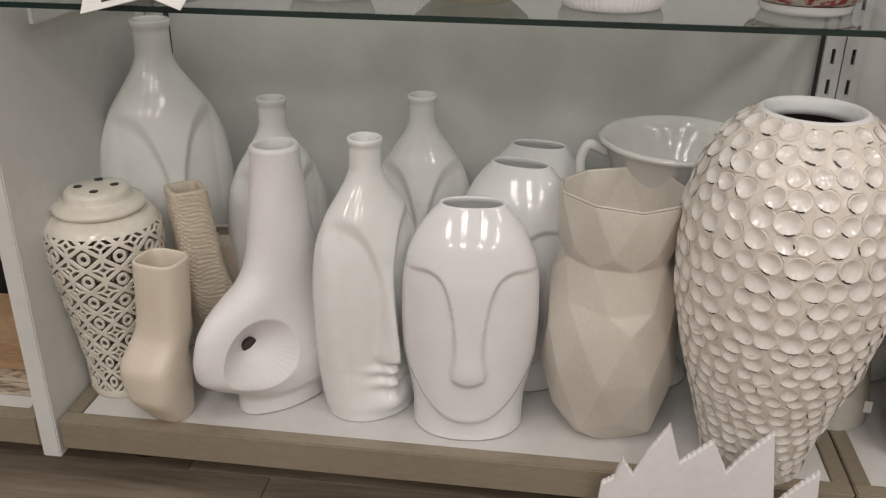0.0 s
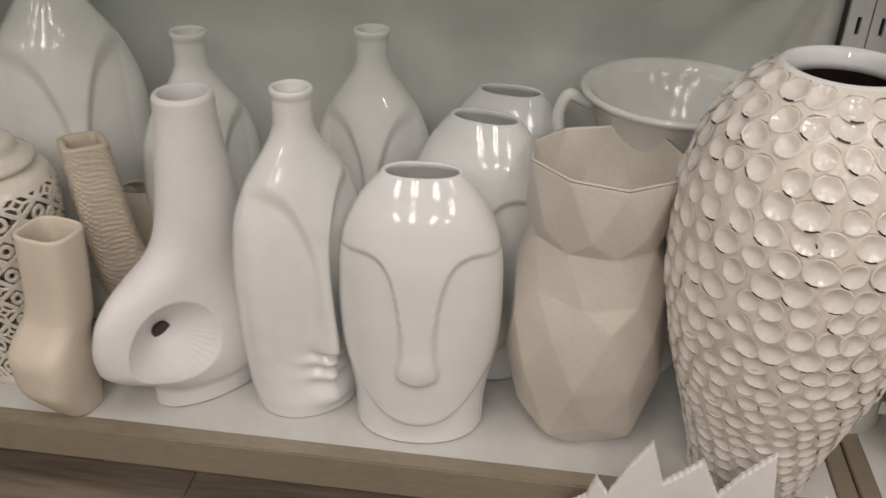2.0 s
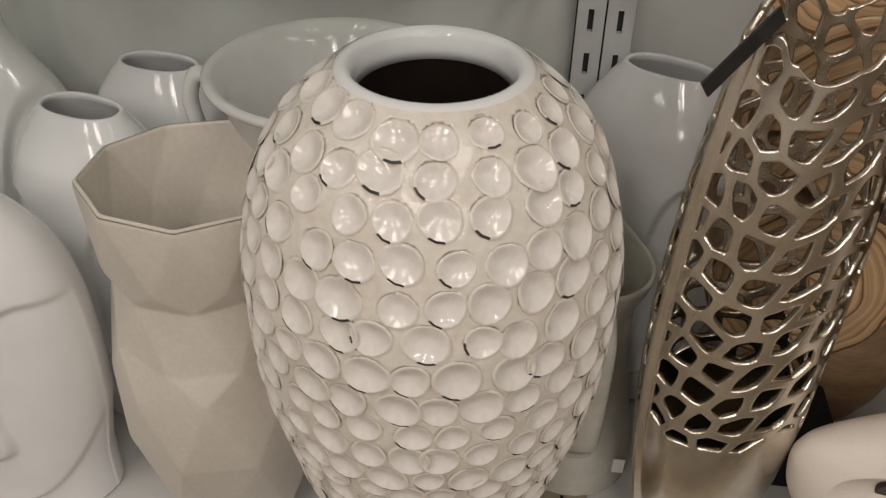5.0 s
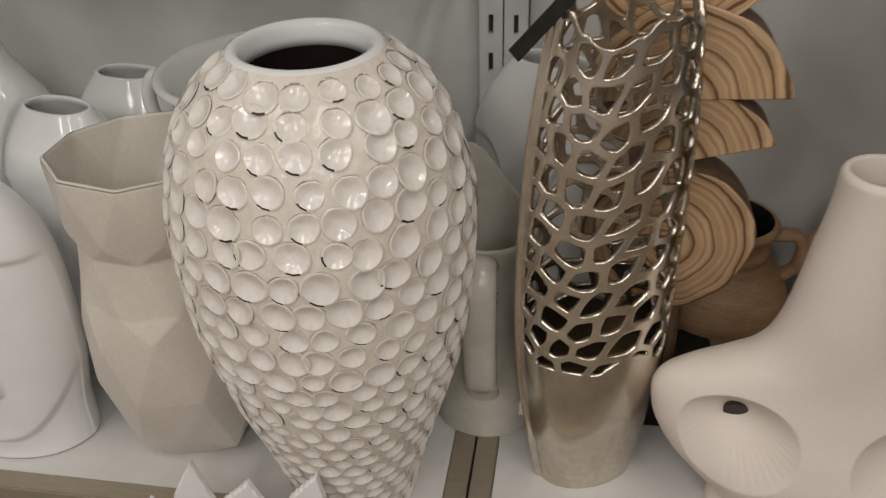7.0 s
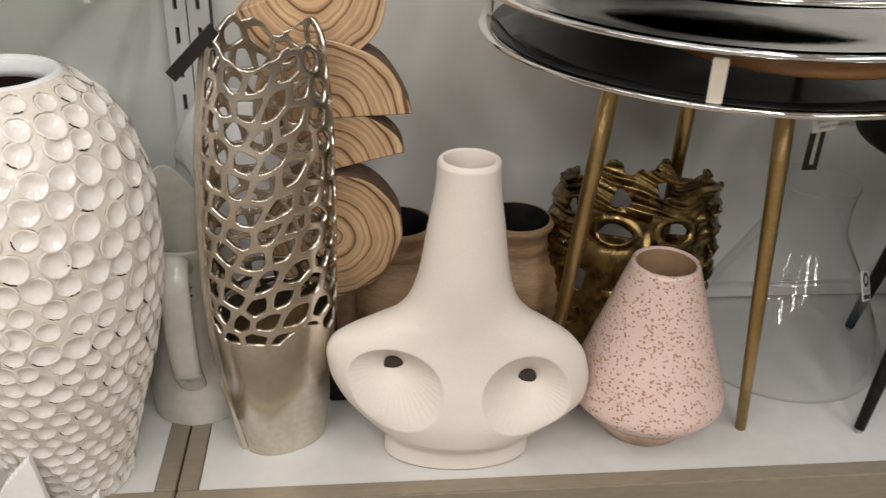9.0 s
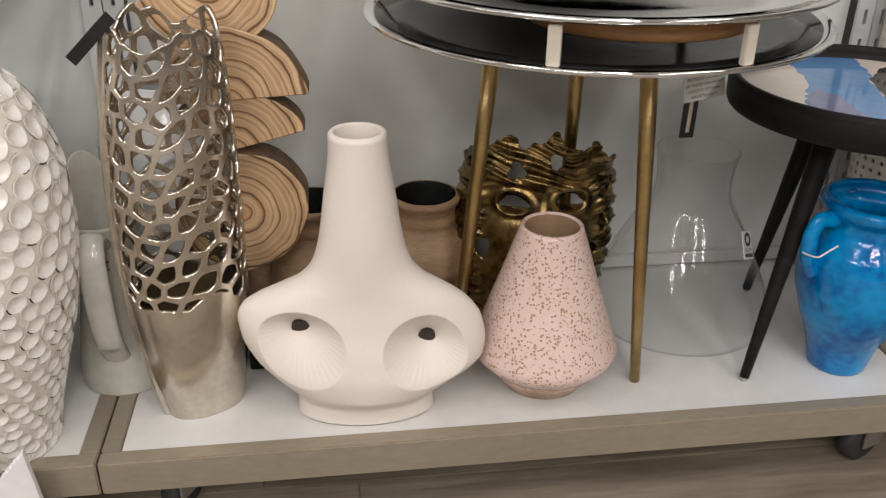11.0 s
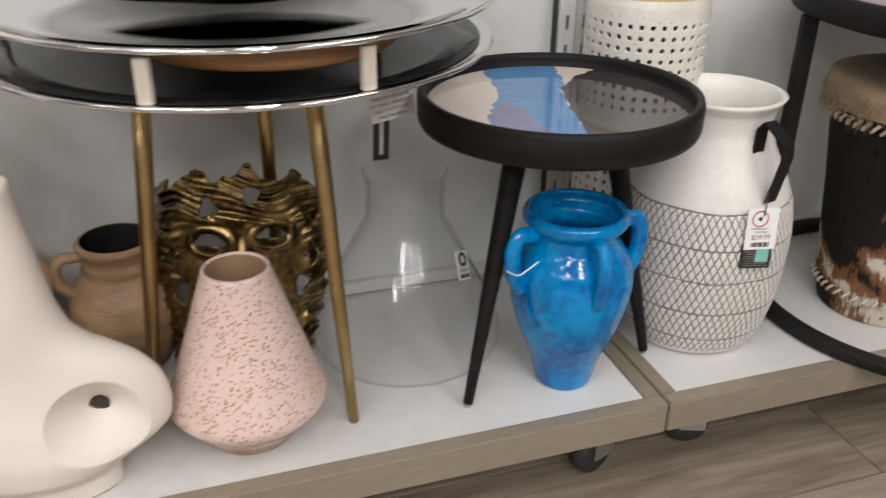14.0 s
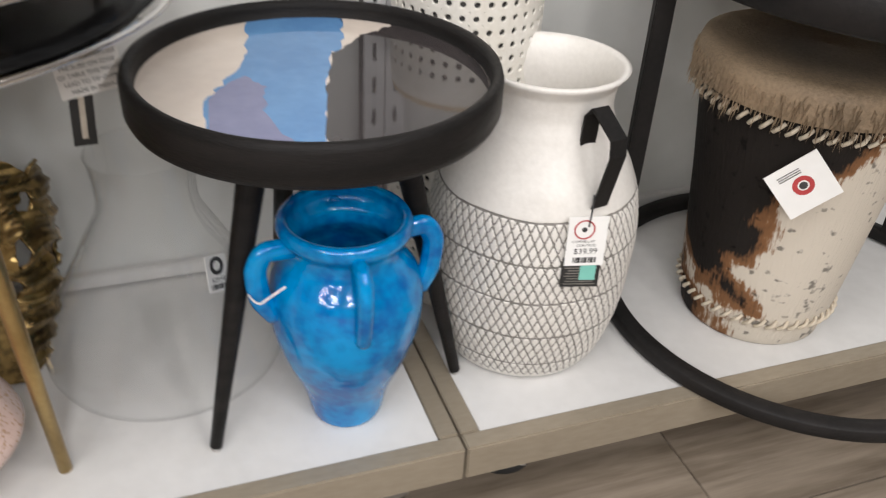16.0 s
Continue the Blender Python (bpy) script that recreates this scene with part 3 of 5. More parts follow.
def upright(x):
    u = thing("slotted_upright", pose(x, BACK, 0), "pale grey steel shelf upright with two rows of slots", "upright", "shelf uprights")
    # dark backing, so the slots look deep without real depth
    part("channel", boxed((-0.031, -0.02, TOP), (0.031, -0.0005, 1.4)), hole_shade, u, "dark backing standing for the shade behind the slots", False)
    for side in (-1, 1):
        bm = bmesh.new()
        c = side * 0.0155
        for lo, hi in ((c - 0.0145, c - 0.003), (c + 0.003, c + 0.0145)):
            box(bm, (lo, -0.028, TOP), (hi, -0.0205, 1.4))
        z = 0.508 - 7 * 0.049 - 0.0125 - 0.0245
        while z < 1.35:
            box(bm, (c - 0.003, -0.0278, max(z, TOP)), (c + 0.003, -0.0206, z + 0.0245))
            z += 0.049
        part("slotted_strip", bm, upright_paint, u, "", False)


upright(0.0)
upright(1.24)
upright(-1.165)


def plank_floor():
    rng = random.Random(5)
    data = bpy.data.meshes.new("plank")
    bm = boxed((-0.61, -0.0895, -0.004), (0.61, 0.0895, 0.0), 0.0012)
    bm.to_mesh(data)
    bm.free()
    data.materials.append(floor_planks)
    for r in range(12):
        shift = rng.uniform(0, 1.2)
        for k in range(6):
            ob = new("plank", data)
            ob.parent = floor
            ob.location = (-3.6 + shift + k * 1.2215, 0.15 - r * 0.1805, 0)


# ---- vases of the first bay ----
def face_relief(x, y, z, W, D, th):
    """Long nose running into two arched brows, and a pointed jaw, on the front."""
    h = 0.365
    X, Z = x / 0.1, z / h
    front = step(-np.sin(th) - 0.12, 0.12)
    ax = np.abs(X)
    brow = 0.775 - 0.27 * np.exp(-np.clip(ax - 0.20, 0, 9) / 0.10) - 0.06 * np.clip(ax - 0.62, 0, 1)
    nose = 0.20 + 0.045 * np.exp(-(((Z - 0.345) / 0.05) ** 2))
    jaw = 0.10 + 0.27 * ax**2.3
    eye = step(brow - Z, 0.016) * np.maximum(step(ax - nose, 0.045), step(0.292 - Z + 0.4 * ax**2, 0.018))
    fade = np.clip((Z - 0.13) / 0.22, 0, 1)
    d = 0.0082 * eye * (0.25 + 0.75 * fade) * (1 - 0.25 * np.clip(ax, 0, 1))
    d = d - 0.004 * np.exp(-((X / 0.2) ** 2)) * np.exp(-(((Z - 0.345) / 0.07) ** 2))
    d = d + 0.009 * step(jaw - Z, 0.02) * np.clip((1.05 - ax) / 0.3, 0, 1)
    return x, y + d * front, z


FACE_W = [(0, 0.082), (0.05, 0.083), (0.09, 0.089), (0.14, 0.098), (0.19, 0.1), (0.235, 0.099), (0.285, 0.093), (0.325, 0.077), (0.35, 0.060), (0.365, 0.047)]
FACE_D = [(0, 0.062), (0.05, 0.063), (0.09, 0.066), (0.18, 0.068), (0.25, 0.066), (0.31, 0.055), (0.345, 0.038), (0.365, 0.026)]
face = vessel(FACE_W, FACE_D, 0.365, n=260, rows=190, power=2.15, relief=face_relief, wall=0.006, inside=0.066, name="face_vase", material=glaze_white)
solid("face_vase", pose(-0.553, 0.068, TOP, 0, 0, 5), face, "glossy white ceramic vase with a stylised long-nosed face", "vase", "white face vases")
copy_thing(face, pose(-0.495, 0.215, TOP, 0, 0, -16) @ Matrix.Diagonal((1, 1, 1.03, 1)))
copy_thing(face, pose(-0.472, 0.345, TOP, 0, 0, -10))
copy_thing(face, pose(0.066, 0.338, TOP, 0, 0, -25) @ Matrix.Diagonal((1.06, 1.06, 1.1, 1)))


def bottle_relief(x, y, z, W, D, th):
    """A slender face: two long brows meeting in a ridge, a sharp nose and full lips."""
    h = 0.44
    X, Z = x / 0.088, z / h
    ax = np.abs(X)
    front = step(-np.sin(th) - 0.15, 0.15)
    brow = 0.76 - 0.28 * np.exp(-np.clip(ax - 0.06, 0, 9) / 0.2)
    eye = step(brow - Z, 0.035) * step(ax - 0.10 - 0.10 * np.exp(-(((Z - 0.27) / 0.05) ** 2)), 0.06) * np.clip((Z - 0.06) / 0.14, 0, 1)
    d = 0.010 * eye * np.clip((1.02 - ax) / 0.35, 0, 1)
    nose = np.clip((0.60 - Z) / 0.33, 0, 1) * step(Z - 0.243, 0.016)
    d = d - 0.024 * nose * np.exp(-((X / 0.15) ** 2))
    for at, out, wide, tall in ((0.205, 0.013, 0.30, 0.017), (0.155, 0.013, 0.28, 0.018), (0.075, 0.014, 0.32, 0.04)):
        d = d - out * np.exp(-((X / wide) ** 2)) * np.exp(-(((Z - at) / tall) ** 2))
    return x, y + d * front, z


BOT_W = [(0, 0.072), (0.04, 0.08), (0.12, 0.087), (0.2, 0.089), (0.27, 0.084), (0.325, 0.066), (0.36, 0.043), (0.385, 0.0275), (0.40, 0.023), (0.428, 0.0225), (0.437, 0.025), (0.44, 0.025)]
BOT_D = [(0, 0.058), (0.1, 0.062), (0.2, 0.061), (0.27, 0.056), (0.325, 0.044), (0.36, 0.032), (0.385, 0.025), (0.40, 0.023), (0.428, 0.0225), (0.437, 0.025), (0.44, 0.025)]
bottle = vessel(BOT_W, BOT_D, 0.44, n=240, rows=200, power=2.1, relief=bottle_relief, wall=0.006, inside=0.05, name="bottle_vase", material=glaze_bottle)
solid("bottle_vase", pose(-0.712, 0.105, TOP, 0, 0, 42), bottle, "glossy white bottle vase with a nose and lips in relief", "vase", "white bottle face vases")
copy_thing(bottle, pose(-0.906, 0.285, TOP, 0, 0, 38))
copy_thing(bottle, pose(-0.667, 0.345, TOP, 0, 0, 6))
big = copy_thing(bottle, pose(-1.097, 0.285, TOP, 0, 0, 36))
big.scale = (1.27, 1.27, 1.27)
tagged(big, "tall glossy white bottle vase with a face in relief")


def eye_relief(x, y, z, W, D, th):
    """Two cone-shaped dishes with a hole each, pressed into the front, finely fluted."""
    ax = np.abs(x)
    dx, dz = (ax - 0.083) / 0.059, (z - 0.122) / 0.055
    hx, hz = dx - 0.04, dz - 0.30
    q2, qb, qc = hx**2 + hz**2 + 1e-9, 0.04 * hx + 0.30 * hz, 0.04**2 + 0.30**2 - 1
    reach = (-qb + np.sqrt(qb**2 - q2 * qc)) / q2
    dish = np.clip(1 - 1 / reach, 0, 1)
    ang = np.arctan2(hz, hx)
    d = 0.037 * dish**0.92 + 0.0002 * np.sin(44 * ang) * np.clip(dish * 7, 0, 1) * np.clip((1 - dish) * 4, 0, 1)
    sag = 0.14 * x * np.exp(-(((z - 0.125) / 0.06) ** 2))
    return x, np.where(y < 0, y + d * step(-np.sin(th) - 0.1, 0.1), y), z - sag


EYE_W = [(0, 0.097), (0.025, 0.096), (0.04, 0.103), (0.06, 0.126), (0.085, 0.153), (0.11, 0.167), (0.135, 0.17), (0.162, 0.163), (0.184, 0.143), (0.2, 0.115), (0.215, 0.087), (0.238, 0.067), (0.272, 0.056), (0.33, 0.047), (0.405, 0.0375), (0.414, 0.0375), (0.418, 0.036)]
EYE_D = [(0, 0.05), (0.025, 0.052), (0.05, 0.066), (0.075, 0.068), (0.11, 0.062), (0.15, 0.051), (0.2, 0.043), (0.27, 0.041), (0.405, 0.036), (0.414, 0.036), (0.418, 0.034)]
eyes = vessel(EYE_W, EYE_D, 0.418, n=640, rows=260, relief=eye_relief, wall=0.007, inside=0.15, power=2.0, name="eye_vase", material=matte_cream)
solid("eye_vase", pose(0.36, 0.066, TOP, 0, 0, -2), eyes, "matte cream ceramic vase with two pierced round hollows", "vase", "pierced hollow vases")


def own_copy(ob, m, material, label):
    c = copy_thing(ob, m)
    c.data = ob.data.copy()
    c.data.materials.clear()
    c.data.materials.append(material)
    return tagged(c, label)


for sx in (-1, 1):
    # solid dark plug, the depth of the hole painted as shade
    hole = lathe([(0.0, -0.004), (0.0118, -0.004), (0.0122, 0.006), (0.0, 0.006)], 28, "hole", inside_shade, eyes, "dark plug standing for the shade in a round hole", False)
    hole.matrix_local = pose(sx * 0.0854, -0.0125, 0.1385 - sx * 0.0114, 90, 0, 0) @ pose(0, 0, 0, 16, 0, 0)
white_eyes = own_copy(eyes, pose(-0.85, 0.12, TOP, 0, 0, 55), matte_white, "matte white ceramic vase with two pierced round hollows")
for vert in white_eyes.data.vertices:
    vert.co.x = -vert.co.x
white_eyes.data.flip_normals()
for child in white_eyes.children:
    child.location.x = -child.location.x


def lattice_jar():
    j = thing("lattice_jar", pose(-1.125, 0.1, TOP), "cream glazed ginger jar with pierced lattice sides and lid", "jar")
    keys = [(0, 0.055), (0.008, 0.057), (0.03, 0.057), (0.10, 0.065), (0.18, 0.079), (0.24, 0.0885), (0.275, 0.0895), (0.297, 0.081), (0.312, 0.06)]

    def wall_at(u, v):
        r = ease(keys, v)
        a = u / 0.5 * 2 * np.pi
        return np.stack([r * np.cos(a), r * np.sin(a), v], 1)

    def holes(u, v):
        p, q = u / 0.5 * 11, (v - 0.014) / 0.03843
        p, q = p - np.floor(p) - 0.5, q - np.floor(q) - 0.5
        ap, aq = np.abs(p), np.abs(q)
        s = ap + aq
        hole_ring = np.minimum(0.415 - s, np.sqrt((p / 0.19) ** 2 + (q / 0.27) ** 2) * 0.2 - 0.2)
        eye = 0.1 - np.sqrt((p / 0.09) ** 2 + (q / 0.13) ** 2) * 0.1
        bp, bq = 0.5 - ap, 0.5 - aq
        t = bp + bq
        slot = np.minimum(np.minimum(t - 0.23, 0.39 - t), np.minimum(bp, bq) - 0.045)
        star = 0.11 - t
        f = -np.maximum(np.maximum(hole_ring, eye), np.maximum(slot, star))
        band = np.maximum(0.014 - v, v - 0.291)
        return np.maximum(f * 0.036, band)

    pierced(wall_at, holes, 700, 400, 0.5, 0.312, "body", lattice_glaze, j, "pierced lattice wall", 0.004)
    lathe([(0.0, 0.004), (0.05, 0.004), (0.05, 0.012), (0.0, 0.012)], 40, "base", lattice_glaze, j)
    lid = lathe([(0.0, 0.309), (0.058, 0.309), (0.0655, 0.3115), (0.0685, 0.3145), (0.069, 0.3175), (0.066, 0.322), (0.056, 0.3255), (0.051, 0.3275), (0.0485, 0.3305), (0.048, 0.338), (0.0455, 0.3425), (0.040, 0.345), (0.0, 0.3465)], 56, "lid", lattice_glaze, j, "domed lid with four holes")
    for k in range(4):
        a = radians(20 + 90 * k)
        # thin dark disc on the lid, painted shade instead of an opening
        h = lathe([(0.0, 0.0), (0.0065, 0.0), (0.0065, 0.0012), (0.0, 0.0012)], 16, "lid_hole", hole_shade, lid, "dark disc standing for the shade in a hole")
        h.matrix_local = pose(0.026 * math.cos(a), 0.026 * math.sin(a), 0.3450, 3 * math.sin(a), -3 * math.cos(a), 0)


lattice_jar()

boot = vessel([(0, 0.028), (0.02, 0.034), (0.055, 0.042), (0.09, 0.046), (0.13, 0.042), (0.17, 0.037), (0.263, 0.037)],
              [(0, 0.026), (0.02, 0.034), (0.055, 0.045), (0.09, 0.046), (0.13, 0.036), (0.17, 0.032), (0.263, 0.032)], 0.263, n=72, rows=70, power=3.2, wall=0.006, inside=0.12,
              centre=([(0, 0.0), (0.06, -0.008), (0.1, -0.01), (0.17, 0.0), (0.263, 0.004)], [(0, 0.0), (0.06, -0.014), (0.1, -0.014), (0.15, 0.006), (0.263, 0.012)]), name="boot_vase", material=boot_beige)
solid("boot_vase", pose(-1.012, 0.024, TOP, 0, 0, -12), boot, "beige satin ceramic vase shaped like a bent square tube", "vase")


def wave_relief(x, y, z, W, D, th):
    w = 0.0006 * np.sin(z * 2 * np.pi / 0.0062 + 3.5 * np.sin(th * 2 + z * 31) + 1.5 * np.sin(th * 9 + z * 60)) + 0.0005 * np.sin(z * 700 + th * 14)
    return x * (1 + w / 0.036), y * (1 + w / 0.036), z


square = vessel([(0, 0.03), (0.06, 0.037), (0.12, 0.039), (0.18, 0.034), (0.33, 0.029)], [(0, 0.03), (0.06, 0.037), (0.12, 0.039), (0.18, 0.034), (0.33, 0.029)], 0.33, n=144, rows=200, power=4.5, wall=0.009, inside=0.1,
                relief=wave_relief, centre=([(0, 0.03), (0.1, 0.03), (0.2, 0.012), (0.33, 0)], [(0, 0), (0.2, 0), (0.33, 0)]), name="square_vase", material=square_beige)
solid("square_vase", pose(-1.008, 0.15, TOP, 0, 0, 38), square, "beige square ceramic vase with rippled texture", "vase")

# simplified stand-in for a white boot vase, beige in place of shade
slab = vessel([(0, 0.05), (0.06, 0.062), (0.15, 0.064), (0.2, 0.055), (0.214, 0.04)], [(0, 0.035), (0.1, 0.042), (0.2, 0.034), (0.214, 0.025)], 0.214, n=64, rows=50, power=3.2, wall=0.006, inside=0.05, name="slab_vase", material=boot_beige)
solid("slab_vase", pose(-0.985, 0.255, TOP, 0, 0, 10), slab, "low rounded stand-in for a white boot vase, its shade given as beige", "vase")


def facet_vase():
    rng = random.Random(11)
    n = 9
    bm = bmesh.new()
    rows = []
    plan = [(0.0, 0.056, 0.0), (0.035, 0.083, 0.5), (0.11, 0.1, 0.0), (0.19, 0.097, 0.5), (0.245, 0.090, 0.0), (0.292, 0.078, 0.5), (0.318, 0.0855, 0.0), (0.383, 0.0905, 0.5), (0.3875, 0.0885, 0.5), (0.386, 0.0845, 0.5), (0.325, 0.074, 0.0), (0.290, 0.060, 0.5), (0.2, 0.08, 0.0)]
    for k, (z, r, s) in enumerate(plan):
        ring = []
        for i in range(n):
            a = 2 * math.pi * (i + s) / n + 0.2
            jr = rng.uniform(-0.002, 0.002) if 0 < k < 5 else 0
            jz = rng.uniform(-0.02, 0.02) if 0 < k < 5 else (rng.uniform(-0.006, 0.006) if k == 6 else 0)
            if k in (7, 8, 9):
                jz = 0.003 * math.sin(2 * a + 0.6)
            ring.append(bm.verts.new(((r + jr) * math.cos(a), (r + jr) * math.sin(a), z + jz)))
        rows.append(ring)
    for k in range(len(rows) - 1):
        lo, hi, s0, s1 = rows[k], rows[k + 1], plan[k][2], plan[k + 1][2]
        for i in range(n):
            j = (i + 1) % n
            if s0 == s1:
                bm.faces.new((lo[i], lo[j], hi[j], hi[i]))
            elif s1 > s0:
                bm.faces.new((lo[i], lo[j], hi[i]))
                bm.faces.new((lo[j], hi[j], hi[i]))
            else:
                bm.faces.new((lo[i], hi[j], hi[i]))
                bm.faces.new((lo[i], lo[j], hi[j]))
    bm.faces.new(rows[0][::-1])
    bm.faces.new(rows[-1])
    edges = [e for e in bm.edges]
    bmesh.ops.bevel(bm, geom=edges, offset=0.0026, segments=3, affect="EDGES", profile=0.5)
    ob = part("facet_vase", bm, facet_beige, None, "", False)
    for p in ob.data.polygons:
        p.use_smooth = True
    return solid("facet_vase", pose(-0.347, 0.108, TOP, 0, 0, 12) @ Matrix.Diagonal((1.02, 1.02, 1, 1)), ob, "beige faceted ceramic vase with a flared octagonal neck", "vase")


facet_vase()


def pedestal_bowl():
    b = thing("pedestal_bowl", pose(-0.258, 0.262, TOP) @ Matrix.Diagonal((0.97, 0.97, 0.965, 1)), "white glazed bowl with two handles on a tall foot", "bowl")
    lathe([(0, 0), (0.058, 0), (0.060, 0.006), (0.055, 0.014), (0.035, 0.022), (0.024, 0.04), (0.020, 0.08), (0.019, 0.13), (0.022, 0.18), (0.027, 0.21), (0.024, 0.225), (0.03, 0.245), (0, 0.25)], 48, "foot", bowl_glaze, b)
    lathe([(0, 0.245), (0.03, 0.245), (0.062, 0.285), (0.084, 0.325), (0.100, 0.37), (0.113, 0.413), (0.121, 0.4205), (0.126, 0.425), (0.126, 0.429), (0.121, 0.4315), (0.114, 0.428), (0.104, 0.412), (0.092, 0.375), (0.076, 0.335), (0.055, 0.305), (0.0, 0.295)], 72, "bowl", bowl_glaze, b)
    for s in (-1, 1):
        tube([(s * 0.108, 0, 0.40), (s * 0.138, 0, 0.412), (s * 0.151, 0, 0.38), (s * 0.140, 0, 0.335), (s * 0.088, 0, 0.31)], 0.0085, 12, "handle", bowl_glaze, b, up=(0, 1, 0))


pedestal_bowl()


# near-black colour standing for the shadow under a shell's lower rim
rim_shade = mat("rim_shade", (0.03, 0.025, 0.02), (0.06, 0.05, 0.04), 0.5, bump=0.1)


def shell_vase():
    v = thing("shell_vase", pose(-0.132, 0.045, TOP), "large cream urn covered with small cupped shells", "vase")
    keys = [(0, 0.071), (0.02, 0.074), (0.10, 0.095), (0.2, 0.124), (0.3, 0.141), (0.37, 0.143), (0.43, 0.1335), (0.475, 0.116), (0.503, 0.0935), (0.518, 0.076), (0.526, 0.065)]
    # closed sheet below the collar, its darkness is painted shade
    lathe([(0.054, 0.5045), (0.068, 0.475), (0.09, 0.42), (0.0, 0.36)], 40, "inside", inside_shade, v, "dark sheet standing for the shade inside the urn")
    lathe([(0.0705, 0.5200), (0.0665, 0.5245), (0.062, 0.5262), (0.0585, 0.5255), (0.0555, 0.521), (0.0535, 0.512), (0.0533, 0.504), (0.0545, 0.504), (0.060, 0.512), (0.0705, 0.5200)], 56, "collar", glaze_white, v, "smooth white collar")
    knob = lathe([(0, 0), (0.007, 0.001), (0.008, 0.007), (0.004, 0.013), (0, 0.014)], 12, "knot", resin, v, "lump of resin at the collar")
    knob.location = (-0.064, -0.03, 0.503)
    rng = random.Random(3)
    unit = 0.0138
    shapes = []
    for k in range(5):
        bm = bmesh.new()
        n = 16
        prof = [(0.0, -0.0036), (0.35, -0.0031), (0.65, -0.0019), (0.86, -0.0006), (0.96, -0.0001), (1.0, 0.0001), (1.06, -0.0001), (1.14, -0.0006)]
        rings = []
        for r, z in prof[1:]:
            ring = []
            for i in range(n):
                a = 2 * math.pi * i / n
                w = 1 + 0.04 * math.sin(2 * a + k * 1.3) + 0.03 * math.sin(3 * a + k * 2.1) + 0.06 * max(0, -math.sin(a)) ** 4
                tilt = -0.0004 * math.sin(a) * r
                ring.append(bm.verts.new((r * w * unit * math.cos(a), r * w * unit * 0.95 * math.sin(a), z + tilt)))
            rings.append(ring)
        c = bm.verts.new((0, 0, prof[0][1]))
        for i in range(n):
            j = (i + 1) % n
            bm.faces.new((c, rings[0][i], rings[0][j]))
            for q in range(len(rings) - 1):
                bm.faces.new((rings[q][i], rings[q + 1][i], rings[q + 1][j], rings[q][j]))
        data = bpy.data.meshes.new("shell")
        bmesh.ops.recalc_face_normals(bm, faces=bm.faces)
        bm.to_mesh(data)
        bm.free()
        data.polygons.foreach_set("use_smooth", [True] * len(data.polygons))
        data.materials.append(shell_pearl)
        data.materials.append(rim_shade)
        data.materials.append(resin)
        # shade painted on an arc of the outer bands of three shell shapes
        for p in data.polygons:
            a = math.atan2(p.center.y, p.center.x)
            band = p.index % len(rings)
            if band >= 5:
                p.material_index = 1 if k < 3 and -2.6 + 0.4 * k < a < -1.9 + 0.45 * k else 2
        shapes.append(data)
    # rows of shells, closer and smaller towards the foot
    around, up = 640, 400
    zs = np.linspace(0, 0.524, up)
    radius = ease(keys, zs)
    slopes = np.gradient(radius, zs)
    along = np.concatenate([[0], np.cumsum(np.hypot(np.diff(zs), np.diff(radius)))])
    th = np.linspace(0, 2 * np.pi, around, endpoint=False)
    sunk = np.zeros((up, around))
    spare_v, spare_f, count = [], [], 0
    travel, heights = 0.012, []
    while travel < along[-1] - 0.034:
        z = float(np.interp(travel, along, zs))
        size = float(np.interp(z, [0, 0.12, 0.26, 0.34, 0.53], [0.76, 0.80, 0.92, 1.0, 0.98]))
        heights.append((z, size))
        travel += size * (0.0232 if z < 0.25 else 0.0268)
    heights.append((float(np.interp(along[-1] - 0.017, along, zs)), 0.9))
    for row, (z0, size) in reversed(list(enumerate(heights))):
        r0 = float(ease(keys, z0))
        n = max(8, int(2 * math.pi * r0 / (0.0308 * size)))
        for i in range(n):
            a = 2 * math.pi * (i + 0.5 * (row % 2) + rng.uniform(-0.16, 0.16)) / n
            z1 = min(max(z0 + rng.uniform(-0.0024, 0.0024), 0.012), 0.516)
            r = float(ease(keys, z1))
            slope = float(np.interp(z1, zs, slopes))
            out = Vector((math.cos(a), math.sin(a), -slope)).normalized()
            s = size * rng.uniform(0.82, 1.1)
            turn = out.to_track_quat("Z", "Y").to_matrix().to_4x4()
            m = Matrix.Translation((r * math.cos(a), r * math.sin(a), z1)) @ turn @ pose(0, 0, 0, rng.uniform(-4, 2), rng.uniform(-3, 3), rng.uniform(-28, 28)) @ Matrix.Diagonal((s, s * rng.uniform(0.92, 1.02), s, 1))
            reach = unit * s
            s1 = float(np.interp(z1, zs, along))
            j0, j1 = np.searchsorted(along, (s1 - reach, s1 + reach))
            da = (th - a + np.pi) % (2 * np.pi) - np.pi
            q = np.hypot((along[j0:j1, None] - s1) / 0.95, radius[j0:j1, None] * da[None, :]) / reach
            sunk[j0:j1] = np.maximum(sunk[j0:j1], np.where(q < 1.0, 0.0052, 0.0))
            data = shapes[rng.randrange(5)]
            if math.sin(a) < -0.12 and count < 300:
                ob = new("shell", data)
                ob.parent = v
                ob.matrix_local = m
                count += 1
            else:
                base = len(spare_v)
                spare_v += [tuple(m @ p.co) for p in data.vertices]
                spare_f += [tuple(base + q for q in p.vertices) for p in data.polygons]
    ob = grid_part("shell_covering", spare_v, spare_f, shell_pearl, v, "cupped shells set in the resin")
    tagged(ob, kind="stuff")
    lump = 0.00012 * np.sin(th[None, :] * 23 + zs[:, None] * 190) + 0.00012 * np.sin(th[None, :] * 41 - zs[:, None] * 260)
